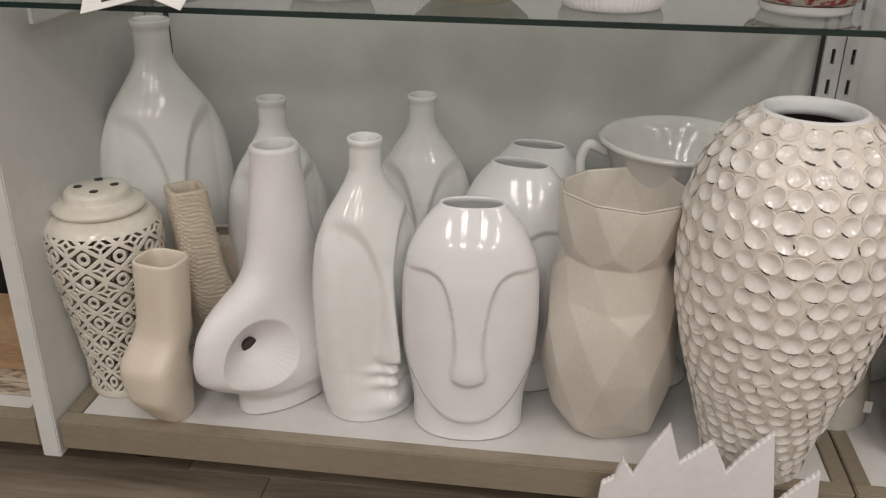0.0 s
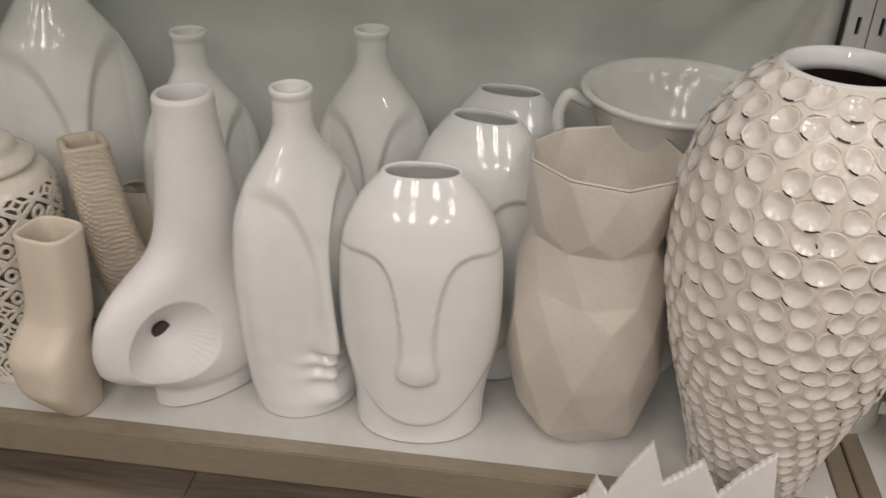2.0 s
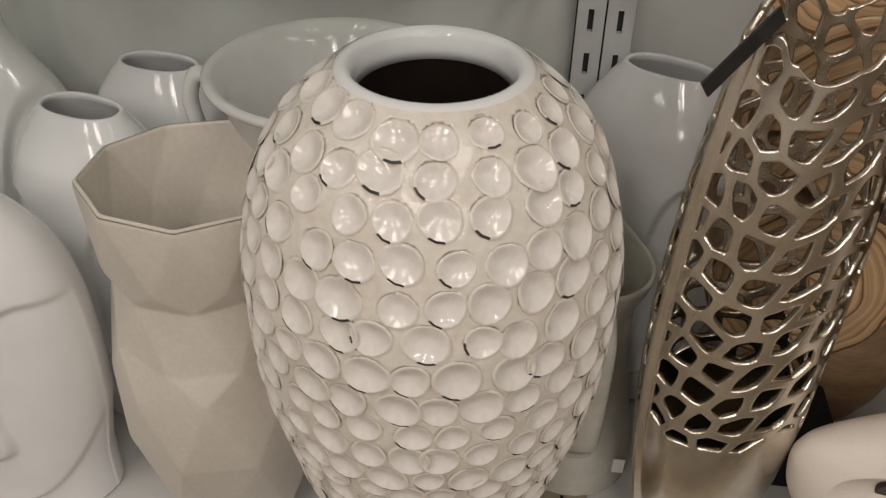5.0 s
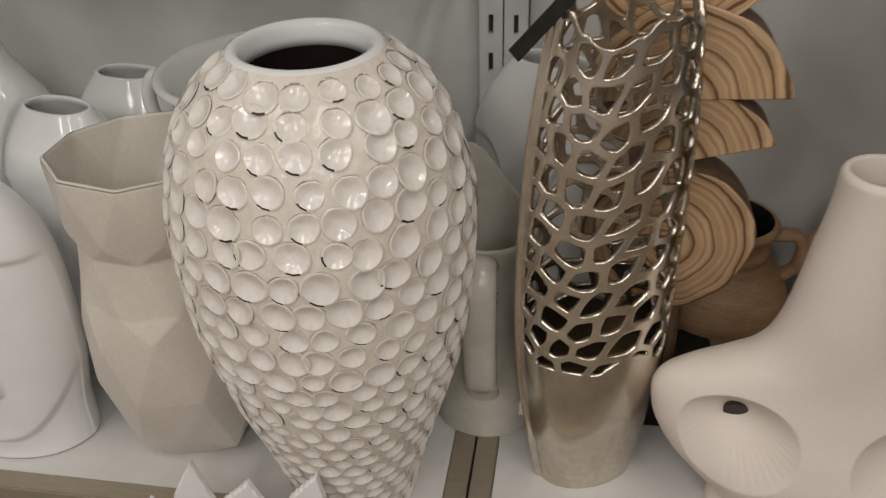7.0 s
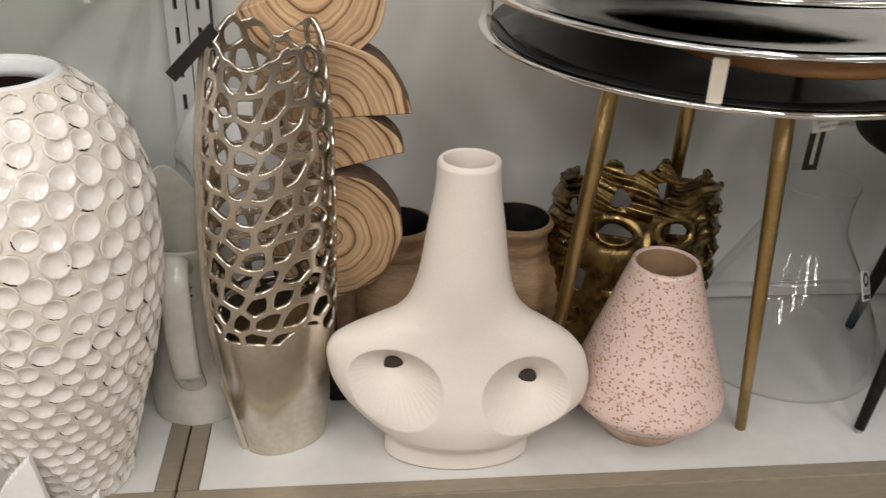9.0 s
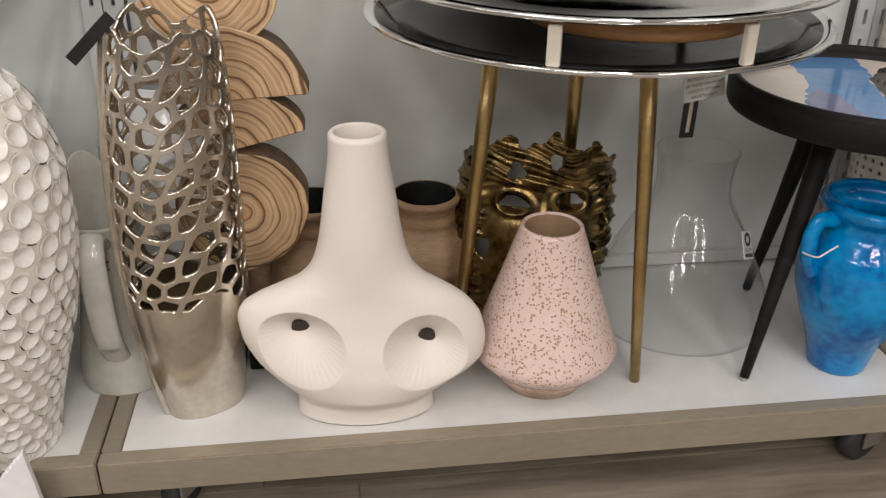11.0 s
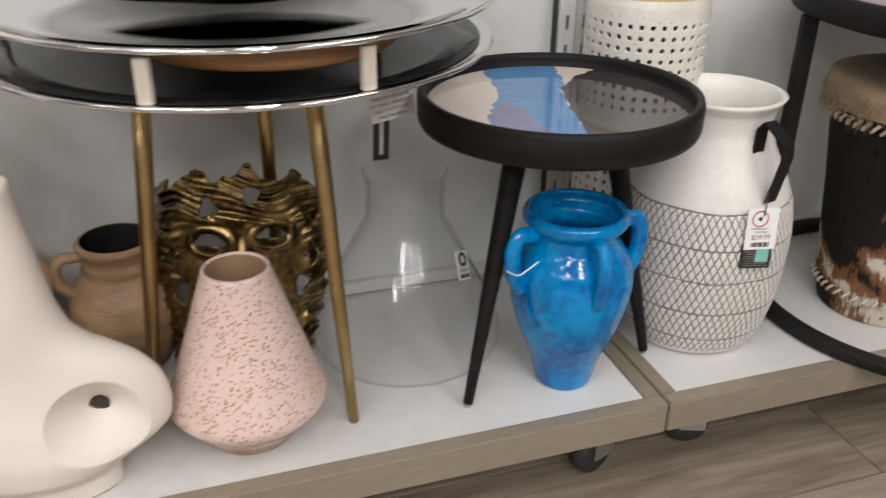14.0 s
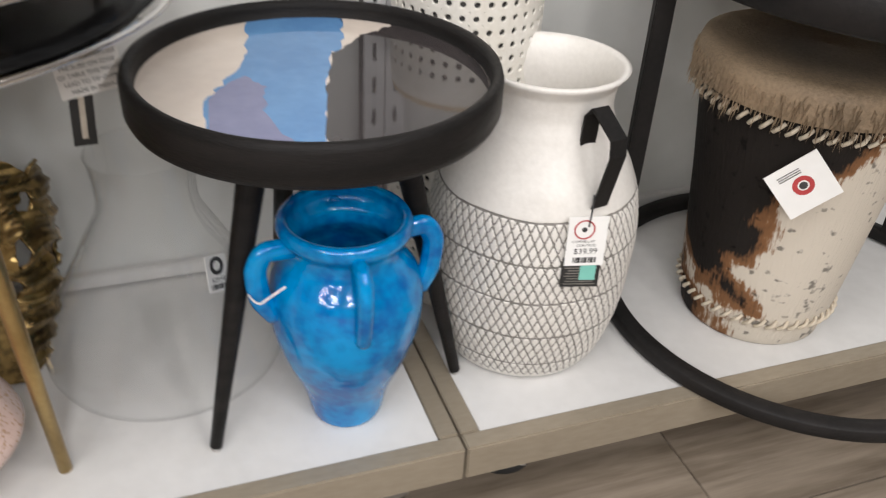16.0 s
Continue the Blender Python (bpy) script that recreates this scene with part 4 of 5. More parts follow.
    R = radius[:, None] - sunk - 0.0004 + lump
    V = np.stack([R * np.cos(th), R * np.sin(th), np.repeat(zs[:, None], around, 1)], 2).reshape(-1, 3)
    grid_part("body", V, ring_faces(up, around) + [tuple(range(around))[::-1]], resin, v, "cream resin body")


shell_vase()


def leaf_plate():
    bm = bmesh.new()
    rng = random.Random(4)
    tips = [(-0.15, 0.07), (-0.145, 0.15), (-0.128, 0.163), (-0.119, 0.195), (-0.103, 0.17), (-0.085, 0.215), (-0.062, 0.257), (-0.044, 0.197), (-0.025, 0.215), (-0.004, 0.237), (0.019, 0.188), (0.04, 0.222), (0.071, 0.258), (0.088, 0.14), (0.11, 0.17), (0.138, 0.202), (0.15, 0.08)]
    xs = sorted({-0.15 + 0.3 * k / 260 for k in range(261)} | {x for x, z in tips})
    hs = [float(np.interp(x, [p[0] for p in tips], [p[1] for p in tips])) + 0.0022 * abs(math.sin(x * 520)) for x in xs]
    rows = []
    for x, h in zip(xs, hs):
        h = max(h, 0.006)
        rows.append([bm.verts.new(p) for p in ((x, -0.0045, 0), (x, -0.0045, h - 0.004), (x, -0.0025, h), (x, 0.0025, h), (x, 0.0045, h - 0.004), (x, 0.0045, 0))])
    for a, b in zip(rows, rows[1:]):
        for q in range(6):
            bm.faces.new((a[q], a[(q + 1) % 6], b[(q + 1) % 6], b[q]))
    bm.faces.new(rows[0])
    bm.faces.new(rows[-1][::-1])
    ob = part("leaf_plate", bm, leaf_white, None, "", False)
    return solid("leaf_plate", pose(-0.207, -0.062, 0.002), ob, "white ceramic leaf-shaped plate with a jagged edge on the floor", "plate")


leaf_plate()


# ---- second bay ----
def jug():
    j = thing("jug", pose(0.005, 0.19, TOP), "grey-white glazed pitcher with a strap handle", "jug")

    vessel([(0, 0.066), (0.02, 0.066), (0.1, 0.055), (0.17, 0.045), (0.215, 0.044), (0.235, 0.048), (0.255, 0.056), (0.265, 0.058)], [(0, 0.066), (0.02, 0.066), (0.1, 0.055), (0.17, 0.045), (0.215, 0.044), (0.235, 0.048), (0.255, 0.056), (0.265, 0.058)], 0.265, n=80, rows=80, wall=0.005, inside=0.1, name="body", material=jug_glaze, parent=j, wave=lambda th: 0.075 * np.exp(-((((th - 2.1 + np.pi) % (2 * np.pi) - np.pi) / 0.85) ** 2)))
    h = tube([(0.0, -0.038, 0.235), (0.0, -0.075, 0.262), (0.002, -0.096, 0.235), (0.002, -0.094, 0.17), (0.002, -0.083, 0.11), (0.002, -0.062, 0.075), (0.002, -0.052, 0.06)], 0.019, 18, "handle", jug_glaze, j, "thick strap handle", flat=0.5, up=(0, -0.5, 0.9))
    bm = bmesh.new()
    for k in range(5):
        bmesh.ops.create_icosphere(bm, subdivisions=1, radius=0.0022, matrix=Matrix.Translation((0.017 + 0.0018 * (k % 2), -0.083 + 0.002 * k * 0.3, 0.215 + 0.0055 * k)))
    part("mark", bm, bark, j, "small brown fired mark")
    bm = boxed((0.044, -0.0505, 0.03), (0.056, -0.0495, 0.05))
    t = part("price_sticker", bm, tag_paper, j, "small white sticker", False)


jug()


def metal_vase():
    v = thing("pierced_vase", pose(0.13, 0.102, TOP, 0, 0, 26), "silver-gold metal vase with pierced coral lattice above", "vase")
    wk = [(0, 0.056), (0.05, 0.064), (0.12, 0.074), (0.2, 0.081), (0.3, 0.083), (0.42, 0.08), (0.5, 0.073), (0.56, 0.065)]
    dk = [(0, 0.038), (0.05, 0.045), (0.12, 0.055), (0.2, 0.06), (0.3, 0.06), (0.42, 0.055), (0.5, 0.048), (0.56, 0.042)]
    size = 0.46
    rng = np.random.RandomState(8)
    seeds = []
    rows = 13
    for r in range(rows):
        zz = 0.205 + r * 0.0305
        cols = 15
        for c in range(cols):
            seeds.append(((c + 0.5 * (r % 2) + rng.uniform(-0.2, 0.2)) * size / cols, zz + rng.uniform(-0.007, 0.007)))
    seeds = np.array(seeds)
    seeds = np.concatenate([seeds + [k * size, 0] for k in (-1, 0, 1)])

    def cells(u, v):
        shape = u.shape
        u, v = u.ravel() % size, v.ravel()
        out = np.empty(len(u))
        for s in range(0, len(u), 4000):
            a, b = u[s:s + 4000, None], v[s:s + 4000, None]
            d = np.sqrt(((a - seeds[:, 0]) * 1.0) ** 2 + ((b - seeds[:, 1] - 0.25 * (a - seeds[:, 0])) * 1.12) ** 2)
            d.partition(1, axis=1)
            gap = d[:, 1] - d[:, 0]
            out[s:s + 4000] = np.minimum(0.0074 - gap, 0.006) + np.clip(d[:, 0] - 0.0148, 0, 0.02) * 0.9
        wavy = 0.197 + 0.012 * np.abs(np.sin(u / size * np.pi * 7)) + 0.004 * np.sin(u * 60)
        f = np.maximum(out, (wavy - v) * 0.7)
        seam = 0.009 - np.abs(((u - size * 0.5 + size / 2) % size) - size / 2)
        f = np.maximum(f, np.minimum(seam, 0.6 - v))
        return f.reshape(shape)

    def sheet(u, v):
        a = u / size * 2 * np.pi
        top = 0.545 + 0.012 * np.sin(a * 4 + 0.5) + 0.01 * np.sin(a)
        z = v / 0.56 * top
        w, d = ease(wk, z), ease(dk, z)
        c, s = np.cos(a), np.sin(a)
        x = w * np.sign(c) * np.abs(c) ** 0.95
        y = d * np.sign(s) * np.abs(s) ** 0.95
        lean = ease([(0, 0.0), (0.25, -0.004), (0.56, 0.006)], z)
        ridge = 0.006 * np.exp(-(((a - np.pi) / 0.07) ** 2))
        return np.stack([x + lean - ridge, y, z], 1)

    ob = pierced(sheet, cells, 420, 460, size, 0.56, "shell_wall", nickel, v, "pierced coral lattice", 0.0052)
    bm = disc(1.0, 0.006, 48)
    bmesh.ops.scale(bm, vec=(0.055, 0.037, 1), verts=bm.verts)
    part("bottom", bm, nickel, v)
    tag = part("hang_tag", boxed((-0.008, -0.0008, -0.034), (0.008, 0.0008, 0.034)), tag_black, v, "black card tag", False)
    tag.matrix_local = pose(-0.078, -0.012, 0.542, 10, 50, 20)


metal_vase()


def wood_stack():
    s = thing("wood_sculpture", pose(0.2, 0.21, TOP), "stack of cut wood slices with growth rings on a black base", "sculpture")
    part("base", boxed((-0.012, -0.04, 0.0), (0.075, 0.05, 0.085), 0.002), black_matte, s, "black wooden base", False)

    def slice_of(r, a0, a1, at, turn, thick=0.05, off=(0, 0), squash=1.0):
        n = 40
        bm = bmesh.new()
        pts = [] if a1 - a0 >= 359 else [(0, 0)]
        rng = random.Random(int(r * 1000 + a0))
        ph = rng.uniform(0, 6)
        for i in range(n + (0 if a1 - a0 >= 359 else 1)):
            a = radians(a0 + (a1 - a0) * i / n)
            q = r * (1 + 0.03 * math.sin(3 * a + ph) + 0.015 * math.sin(7 * a + ph))
            pts.append((q * math.cos(a), q * math.sin(a) * squash))
        vs = [bm.verts.new((x + off[0], -thick / 2, z + off[1])) for x, z in pts]
        f = bm.faces.new(vs)
        e = bmesh.ops.extrude_face_region(bm, geom=[f])
        bmesh.ops.translate(bm, verts=[g for g in e["geom"] if isinstance(g, bmesh.types.BMVert)], vec=(0, thick, 0))
        bmesh.ops.bevel(bm, geom=bm.edges[:], offset=0.0015, segments=1, affect="EDGES")
        ob = part("wood_slice", bm, wood_rings, s, "", False)
        ob.data.materials.append(bark)
        for p in ob.data.polygons:
            c = p.center
            if abs(p.normal.y) < 0.5 and math.hypot(c.x - off[0], c.z - off[1]) > r * 0.8:
                p.material_index = 1
        ob.matrix_local = pose(at[0], at[1], at[2], 0, turn, 0)

    slice_of(0.091, 0, 360, (-0.002, 0.0, 0.262), 0, 0.056)
    slice_of(0.10, 18, 150, (0.0, 0.0, 0.355), 0, 0.048, squash=0.78)
    slice_of(0.098, 0, 180, (0.0, 0.0, 0.425), -3, 0.052, squash=0.98)
    slice_of(0.095, 200, 400, (-0.02, 0.0, 0.585), 0, 0.045)
    slice_of(0.09, 20, 190, (0.0, 0.0, 0.625), 8, 0.041)
    tube([(0.01, 0.0, 0.08), (0.01, 0.0, 0.18)], 0.02, 12, "post", bark, s, "dark post")


wood_stack()


def clay_pot(x, y, turn):
    p = thing("clay_pot", pose(x, y, TOP, 0, 0, turn), "brown clay pot with small handles and a black inside", "pot", "brown clay pots")
    lathe([(0, 0), (0.05, 0), (0.056, 0.005), (0.075, 0.05), (0.083, 0.09), (0.08, 0.125), (0.066, 0.155), (0.051, 0.168), (0.049, 0.178), (0.053, 0.183), (0.049, 0.19), (0.05, 0.205), (0.056, 0.214), (0.058, 0.22), (0.055, 0.225), (0.05, 0.226)], 56, "body", clay, p)
    lathe([(0.0505, 0.2255), (0.046, 0.215), (0.044, 0.18), (0.06, 0.14), (0.0, 0.1)], 40, "inside", black_gloss, p, "black glazed inside")
    p.scale = (1, 1, 0.94)
    for s in (-1, 1):
        tube([(s * 0.048, 0, 0.205), (s * 0.075, 0, 0.208), (s * 0.088, 0, 0.19), (s * 0.086, 0, 0.165), (s * 0.07, 0, 0.145)], 0.008, 10, "handle", clay, p, flat=1.4, up=(0, 1, 0))


clay_pot(0.475, 0.335, 10)
clay_pot(0.292, 0.325, -5)


def mask():
    """A hollow metal head: waving hair in bands, lidded eye slits, a long nose and ragged holes."""
    su, sv = 0.60, 0.34

    def rel(u, v):
        return (u - su / 2) / 0.12, v / 0.34

    def solidity(u, v):
        X, Z = rel(u, v)
        half = 2.3 - 0.9 * np.clip((0.45 - Z) / 0.45, 0, 1) ** 1.5
        crown = 0.945 + 0.03 * np.sin(X * 8.5 + 1) + 0.012 * np.sin(X * 19) - 0.05 * np.abs(X) ** 2
        f = np.minimum(half + 0.05 * np.sin(Z * 40) - np.abs(X), (crown - Z) * 2)
        f = np.minimum(f, (Z - 0.02) * 3)
        holes = [(-0.42, 0.645, 0.21, 0.026), (0.40, 0.675, 0.20, 0.024), (-0.42, 0.80, 0.12, 0.04), (0.12, 0.86, 0.11, 0.034), (-0.95, 0.55, 0.09, 0.045)]
        holes += [(0.95, 0.56, 0.08, 0.06), (-0.80, 0.40, 0.11, 0.05), (0.80, 0.42, 0.1, 0.05), (-1.05, 0.72, 0.10, 0.035), (1.1, 0.74, 0.11, 0.04), (1.5, 0.5, 0.12, 0.05), (-1.5, 0.5, 0.12, 0.05), (0.0, 0.315, 0.2, 0.018)]
        for cx, cz, rx, rz in holes:
            ragged = 1 + 0.16 * np.sin(np.arctan2((Z - cz) / rz, (X - cx) / rx) * 3 + cx * 9)
            f = np.minimum(f, np.sqrt(((X - cx) / rx) ** 2 + ((Z - cz) / rz) ** 2) * rx / ragged - rx)
        return f * 0.12

    def sheet(u, v):
        X, Z = rel(u, v)
        ax = np.abs(X)
        out = 0.012 * np.cos((Z - 0.5) * 3)
        for cx, cz in ((-0.42, 0.645), (0.40, 0.675)):
            q = np.sqrt(((X - cx) / 0.34) ** 2 + ((Z - cz) / 0.075) ** 2)
            out += -0.013 * np.exp(-(q**2)) + 0.006 * np.exp(-(((q - 0.75) / 0.2) ** 2))
        out += 0.024 * np.exp(-((X / 0.12) ** 2)) * np.clip((0.78 - Z) / 0.3, 0.15, 1) * step(Z - 0.44, 0.03) * step(0.78 - Z, 0.05)
        out += 0.012 * np.exp(-((X / 0.3) ** 2)) * (np.exp(-(((Z - 0.35) / 0.022) ** 2)) + np.exp(-(((Z - 0.285) / 0.025) ** 2)))
        hair = np.clip(step(Z - 0.735 + 0.03 * X**2, 0.025) + step(ax - 0.85, 0.12), 0, 1)
        flow = Z * 62 + 1.7 * np.sin(X * 3.1 + 0.6) + 0.7 * np.sin(X * 7.3 + Z * 14)
        out += hair * (0.005 + 0.0034 * np.sin(flow) + 0.0015 * np.sin(flow * 2.7 + X * 5))
        ang = X * 0.95
        sx, cy = np.sin(ang), -np.cos(ang)
        wide = 0.125 * (0.86 + 0.14 * np.sin(np.clip(Z, 0, 1) * 3.0))
        return np.stack([(wide + out) * sx, 0.045 + (0.085 + out) * cy, v], 1)

    ob = pierced(sheet, solidity, 380, 240, su, sv, "mask_sculpture", old_gold, thick=0.005, closed=False)
    return solid("mask_sculpture", pose(0.637, 0.262, TOP + 0.002, -8, 4, -6) @ Matrix.Diagonal((0.93, 1, 0.985, 1)), ob, "antique gold cast metal mask with pierced holes", "sculpture")


mask()

pink = thing("cone_vase", pose(0.628, 0.105, TOP), "pale pink cone-shaped vase with pitted speckled glaze", "vase")
lathe([(0.0, 0.0), (0.058, 0.0), (0.061, 0.003), (0.070, 0.016), (0.0905, 0.0415), (0.0, 0.0415)], 96, "foot", bare_foot, pink, "bare speckled clay foot")
lathe([(0.0895, 0.0402), (0.0925, 0.0425), (0.104, 0.055), (0.1085, 0.064), (0.106, 0.074), (0.094, 0.105), (0.079, 0.15), (0.064, 0.195), (0.0515, 0.235), (0.0455, 0.252), (0.0435, 0.258), (0.0405, 0.2595), (0.0385, 0.256)], 96, "body", pink_glaze, pink, "pitted pink glaze")
lathe([(0.039, 0.2565), (0.038, 0.245), (0.048, 0.2), (0.06, 0.14), (0.0, 0.1)], 48, "inside", bare_clay, pink, "bare brown clay inside")


def tray_table():
    t = thing("tray_table", pose(0.667, 0.137, TOP), "stacked chrome trays on a table with slender brass legs", "table")
    for foot, head in (((0.101, -0.058), (0.068, -0.04)), ((-0.166, 0.03), (-0.119, 0.02)), ((0.046, 0.215), (0.033, 0.15))):
        leg = tube([(foot[0], foot[1], 0.0), (head[0], head[1], 0.53)], 0.0075, 14, "leg", brass, t, "brass leg", steps=4, taper=0.0125)
    lathe([(0.0, 0.53), (0.222, 0.53), (0.275, 0.539), (0.291, 0.544), (0.2935, 0.547), (0.291, 0.550), (0.270, 0.544), (0.24, 0.539), (0.0, 0.540)], 128, "tray", chrome, t, "polished chrome tray")
    # black sheet over the chrome, the upper tray's dark reflection as colour
    lathe([(0.0, 0.5395), (0.24, 0.5395), (0.24, 0.5405), (0.278, 0.5475), (0.278, 0.5485), (0.238, 0.542), (0.0, 0.542)], 96, "tray_dark_reflection", black_gloss, t, "glossy black sheet standing for dark reflections in the chrome tray")
    lathe([(0.0, 0.568), (0.131, 0.568), (0.135, 0.571), (0.135, 0.585), (0.131, 0.5875), (0.0, 0.5875)], 80, "wood_disc", wood_plain, t, "brown wooden disc").location = (0.015, -0.12, 0)
    for lo, r, turns in ((0.549, 0.282, (287.5, 246, 164, 44)), (0.6415, 0.262, (224, 344, 104))):
        for turn in turns:
            a = radians(turn)
            p = part("post", boxed((-0.007, -0.004, 0.0), (0.007, 0.004, 0.042), 0.001), acrylic, t, "clear acrylic post", False)
            p.matrix_local = pose(r * math.cos(a), r * math.sin(a), lo, 0, 0, math.degrees(a) + 90)
    lathe([(0.0, 0.588), (0.21, 0.588), (0.27, 0.590), (0.293, 0.596), (0.2955, 0.599), (0.293, 0.602), (0.265, 0.598), (0.22, 0.596), (0.0, 0.597)], 128, "tray", chrome, t, "polished chrome tray")
    lathe([(0.0, 0.618), (0.19, 0.618), (0.25, 0.632), (0.272, 0.638), (0.2745, 0.641), (0.272, 0.644), (0.245, 0.638), (0.195, 0.627), (0.0, 0.627)], 128, "tray", chrome, t, "polished chrome tray")
    lathe([(0.0, 0.672), (0.19, 0.672), (0.245, 0.681), (0.266, 0.686), (0.2685, 0.689), (0.266, 0.692), (0.24, 0.688), (0.195, 0.681), (0.0, 0.681)], 128, "tray", chrome, t, "polished chrome tray")
    card = part("care_label", boxed((-0.033, -0.0008, -0.03), (0.033, 0.0008, 0.022)), tag_paper, t, "white card label", False)
    card.matrix_local = pose(0.195, 0.065, 0.432, -6, -6, 10)
    for k, line in enumerate(("DO NOT PUT EXCESS", "PRESSURE ON EDGE", "OF TABLE THIS MIGHT", "LEAD TO TIP OVER", "MADE IN INDIA")):
        words(line, 0.0062, pose(0, -0.0012, 0.010 - 0.0085 * k, 90, 0, 0), ink, card)
    black = part("brand_tag", boxed((-0.012, -0.0008, -0.032), (0.012, 0.0008, 0.032)), tag_black, t, "black card tag", False)
    black.matrix_local = pose(0.182, 0.068, 0.375, -4, 4, 12)
    bm = boxed((-0.003, -0.0014, -0.024), (0.003, -0.0009, 0.022))
    part("mark", bm, acrylic, black, "pale bar", False)


tray_table()


def flask():
    f = thing("glass_flask", pose(0.9, 0.266, TOP), "large clear glass conical flask vase", "vase")
    out = [(0.0, 0.001), (0.132, 0.001), (0.148, 0.006), (0.153, 0.018), (0.153, 0.034), (0.146, 0.055), (0.129, 0.092), (0.109, 0.133), (0.087, 0.175), (0.070, 0.206), (0.0612, 0.224), (0.0590, 0.24), (0.0595, 0.265), (0.0625, 0.29), (0.064, 0.297)]
    body = lathe(out, 96, "body", flask_glass, f)
    rim = lathe([(0.0638, 0.2968), (0.0652, 0.2985), (0.0640, 0.3), (0.0622, 0.2985), (0.0638, 0.2968)], 72, "rim", flask_glass, f, "rounded glass rim")
    rim.visible_shadow = False
    body.visible_shadow = False
    st = part("price_sticker", boxed((-0.017, -0.0006, -0.022), (0.017, 0.0006, 0.022)), tag_paper, f, "white price sticker", False)
    st.matrix_local = pose(0.066, -0.084, 0.168, -24, 18, 38)
    ringm = lathe([(0.006, -0.0011), (0.011, -0.0011), (0.011, -0.0007), (0.006, -0.0007)], 24, "emblem", ink, st, "round dark emblem", False)
    ringm.matrix_local = pose(0, 0, 0.009, 90, 0, 0) @ pose(0, 0, 0.0018)
    words("$29.99", 0.008, pose(0, -0.001, -0.008, 90, 0, 0), ink, st)
    bars = bmesh.new()
    for k in range(9):
        box(bars, (-0.013 + k * 0.003, -0.0011, -0.019), (-0.0118 + k * 0.003 + 0.0006 * (k % 3), -0.0007, -0.013))
    part("barcode", bars, ink, st, "", False)


flask()


def side_table():
    t = thing("side_table", pose(1.084, 0.14, TOP) @ Matrix.Diagonal((0.975, 0.975, 1, 1)), "round black wooden side table with a torn-paper pattern top", "table")
    lathe([(0.0, 0.3970), (0.188, 0.3970), (0.1965, 0.4000), (0.1995, 0.4070), (0.2, 0.4370), (0.1975, 0.4445), (0.192, 0.4455), (0.1875, 0.4430), (0.186, 0.4370), (0.186, 0.4205), (0.0, 0.4205)], 128, "tray_rim", black_wood, t, "black wooden rim")
    lathe([(0.0, 0.4210), (0.1855, 0.4210), (0.1855, 0.4255), (0.0, 0.4255)], 96, "tabletop", inlay_cream, t, "glossy cream table top", False)
    rng = random.Random(9)

    def torn(line):
        out = []
        for (x0, y0), (x1, y1) in zip(line, line[1:]):
            for q in range(6):
                u = q / 6
                out.append((x0 + (x1 - x0) * u + rng.uniform(-0.003, 0.003), y0 + (y1 - y0) * u + rng.uniform(-0.003, 0.003)))
        return out + [line[-1]]

    def arc(a0, a1):
        return [(0.1852 * math.cos(radians(a0 + (a1 - a0) * q / 24)), 0.1852 * math.sin(radians(a0 + (a1 - a0) * q / 24))) for q in range(25)]

    left = [(-0.045, 0.18), (-0.06, 0.09), (-0.07, 0.05), (-0.10, 0.0), (-0.12, -0.034), (-0.13, -0.132)]
    right = [(-0.03, -0.183), (0.0, -0.048), (0.03, 0.061), (0.05, 0.078), (0.06, 0.13), (0.07, 0.171)]
    brow = [(0.05, 0.078), (0.087, 0.115), (0.125, 0.137)]
    for name, material, z, line in (
        ("blue_band", inlay_blue, 0.4256, torn(left) + arc(225.4, 260.7) + torn(right) + arc(67.7, 104)),
        ("brown_field", inlay_brown, 0.4258, torn(right[:4]) + torn(brow) + arc(47.6, -99.3)),
        ("slate_patch", inlay_slate, 0.4260, torn([(-0.118, -0.034), (-0.075, 0.02), (-0.055, -0.015), (-0.067, -0.07), (-0.05, -0.178)]) + arc(254.3, 226) + [(-0.127, -0.12)]),
    ):
        bm = bmesh.new()
        bm.faces.new([bm.verts.new((x, y, z)) for x, y in line])
        bmesh.ops.triangulate(bm, faces=bm.faces[:])
        part(name, bm, material, t, "", False)
    for k, (foot, head) in enumerate((((-0.153, -0.081), (-0.068, -0.03)), ((0.174, -0.03), (0.082, -0.01)), ((-0.028, 0.185), (-0.013, 0.09)))):
        tube([(foot[0], foot[1], 0.006), (head[0], head[1], 0.3980)], 0.0075, 14, "leg", black_wood, t, "tapered black leg", steps=6, taper=0.0175)
        g = lathe([(0.0, 0.0), (0.005, 0.0), (0.0062, 0.003), (0.005, 0.008), (0.0, 0.009)], 14, "glide", zinc, t, "metal glide")
        g.location = (foot[0], foot[1], 0)


side_table()


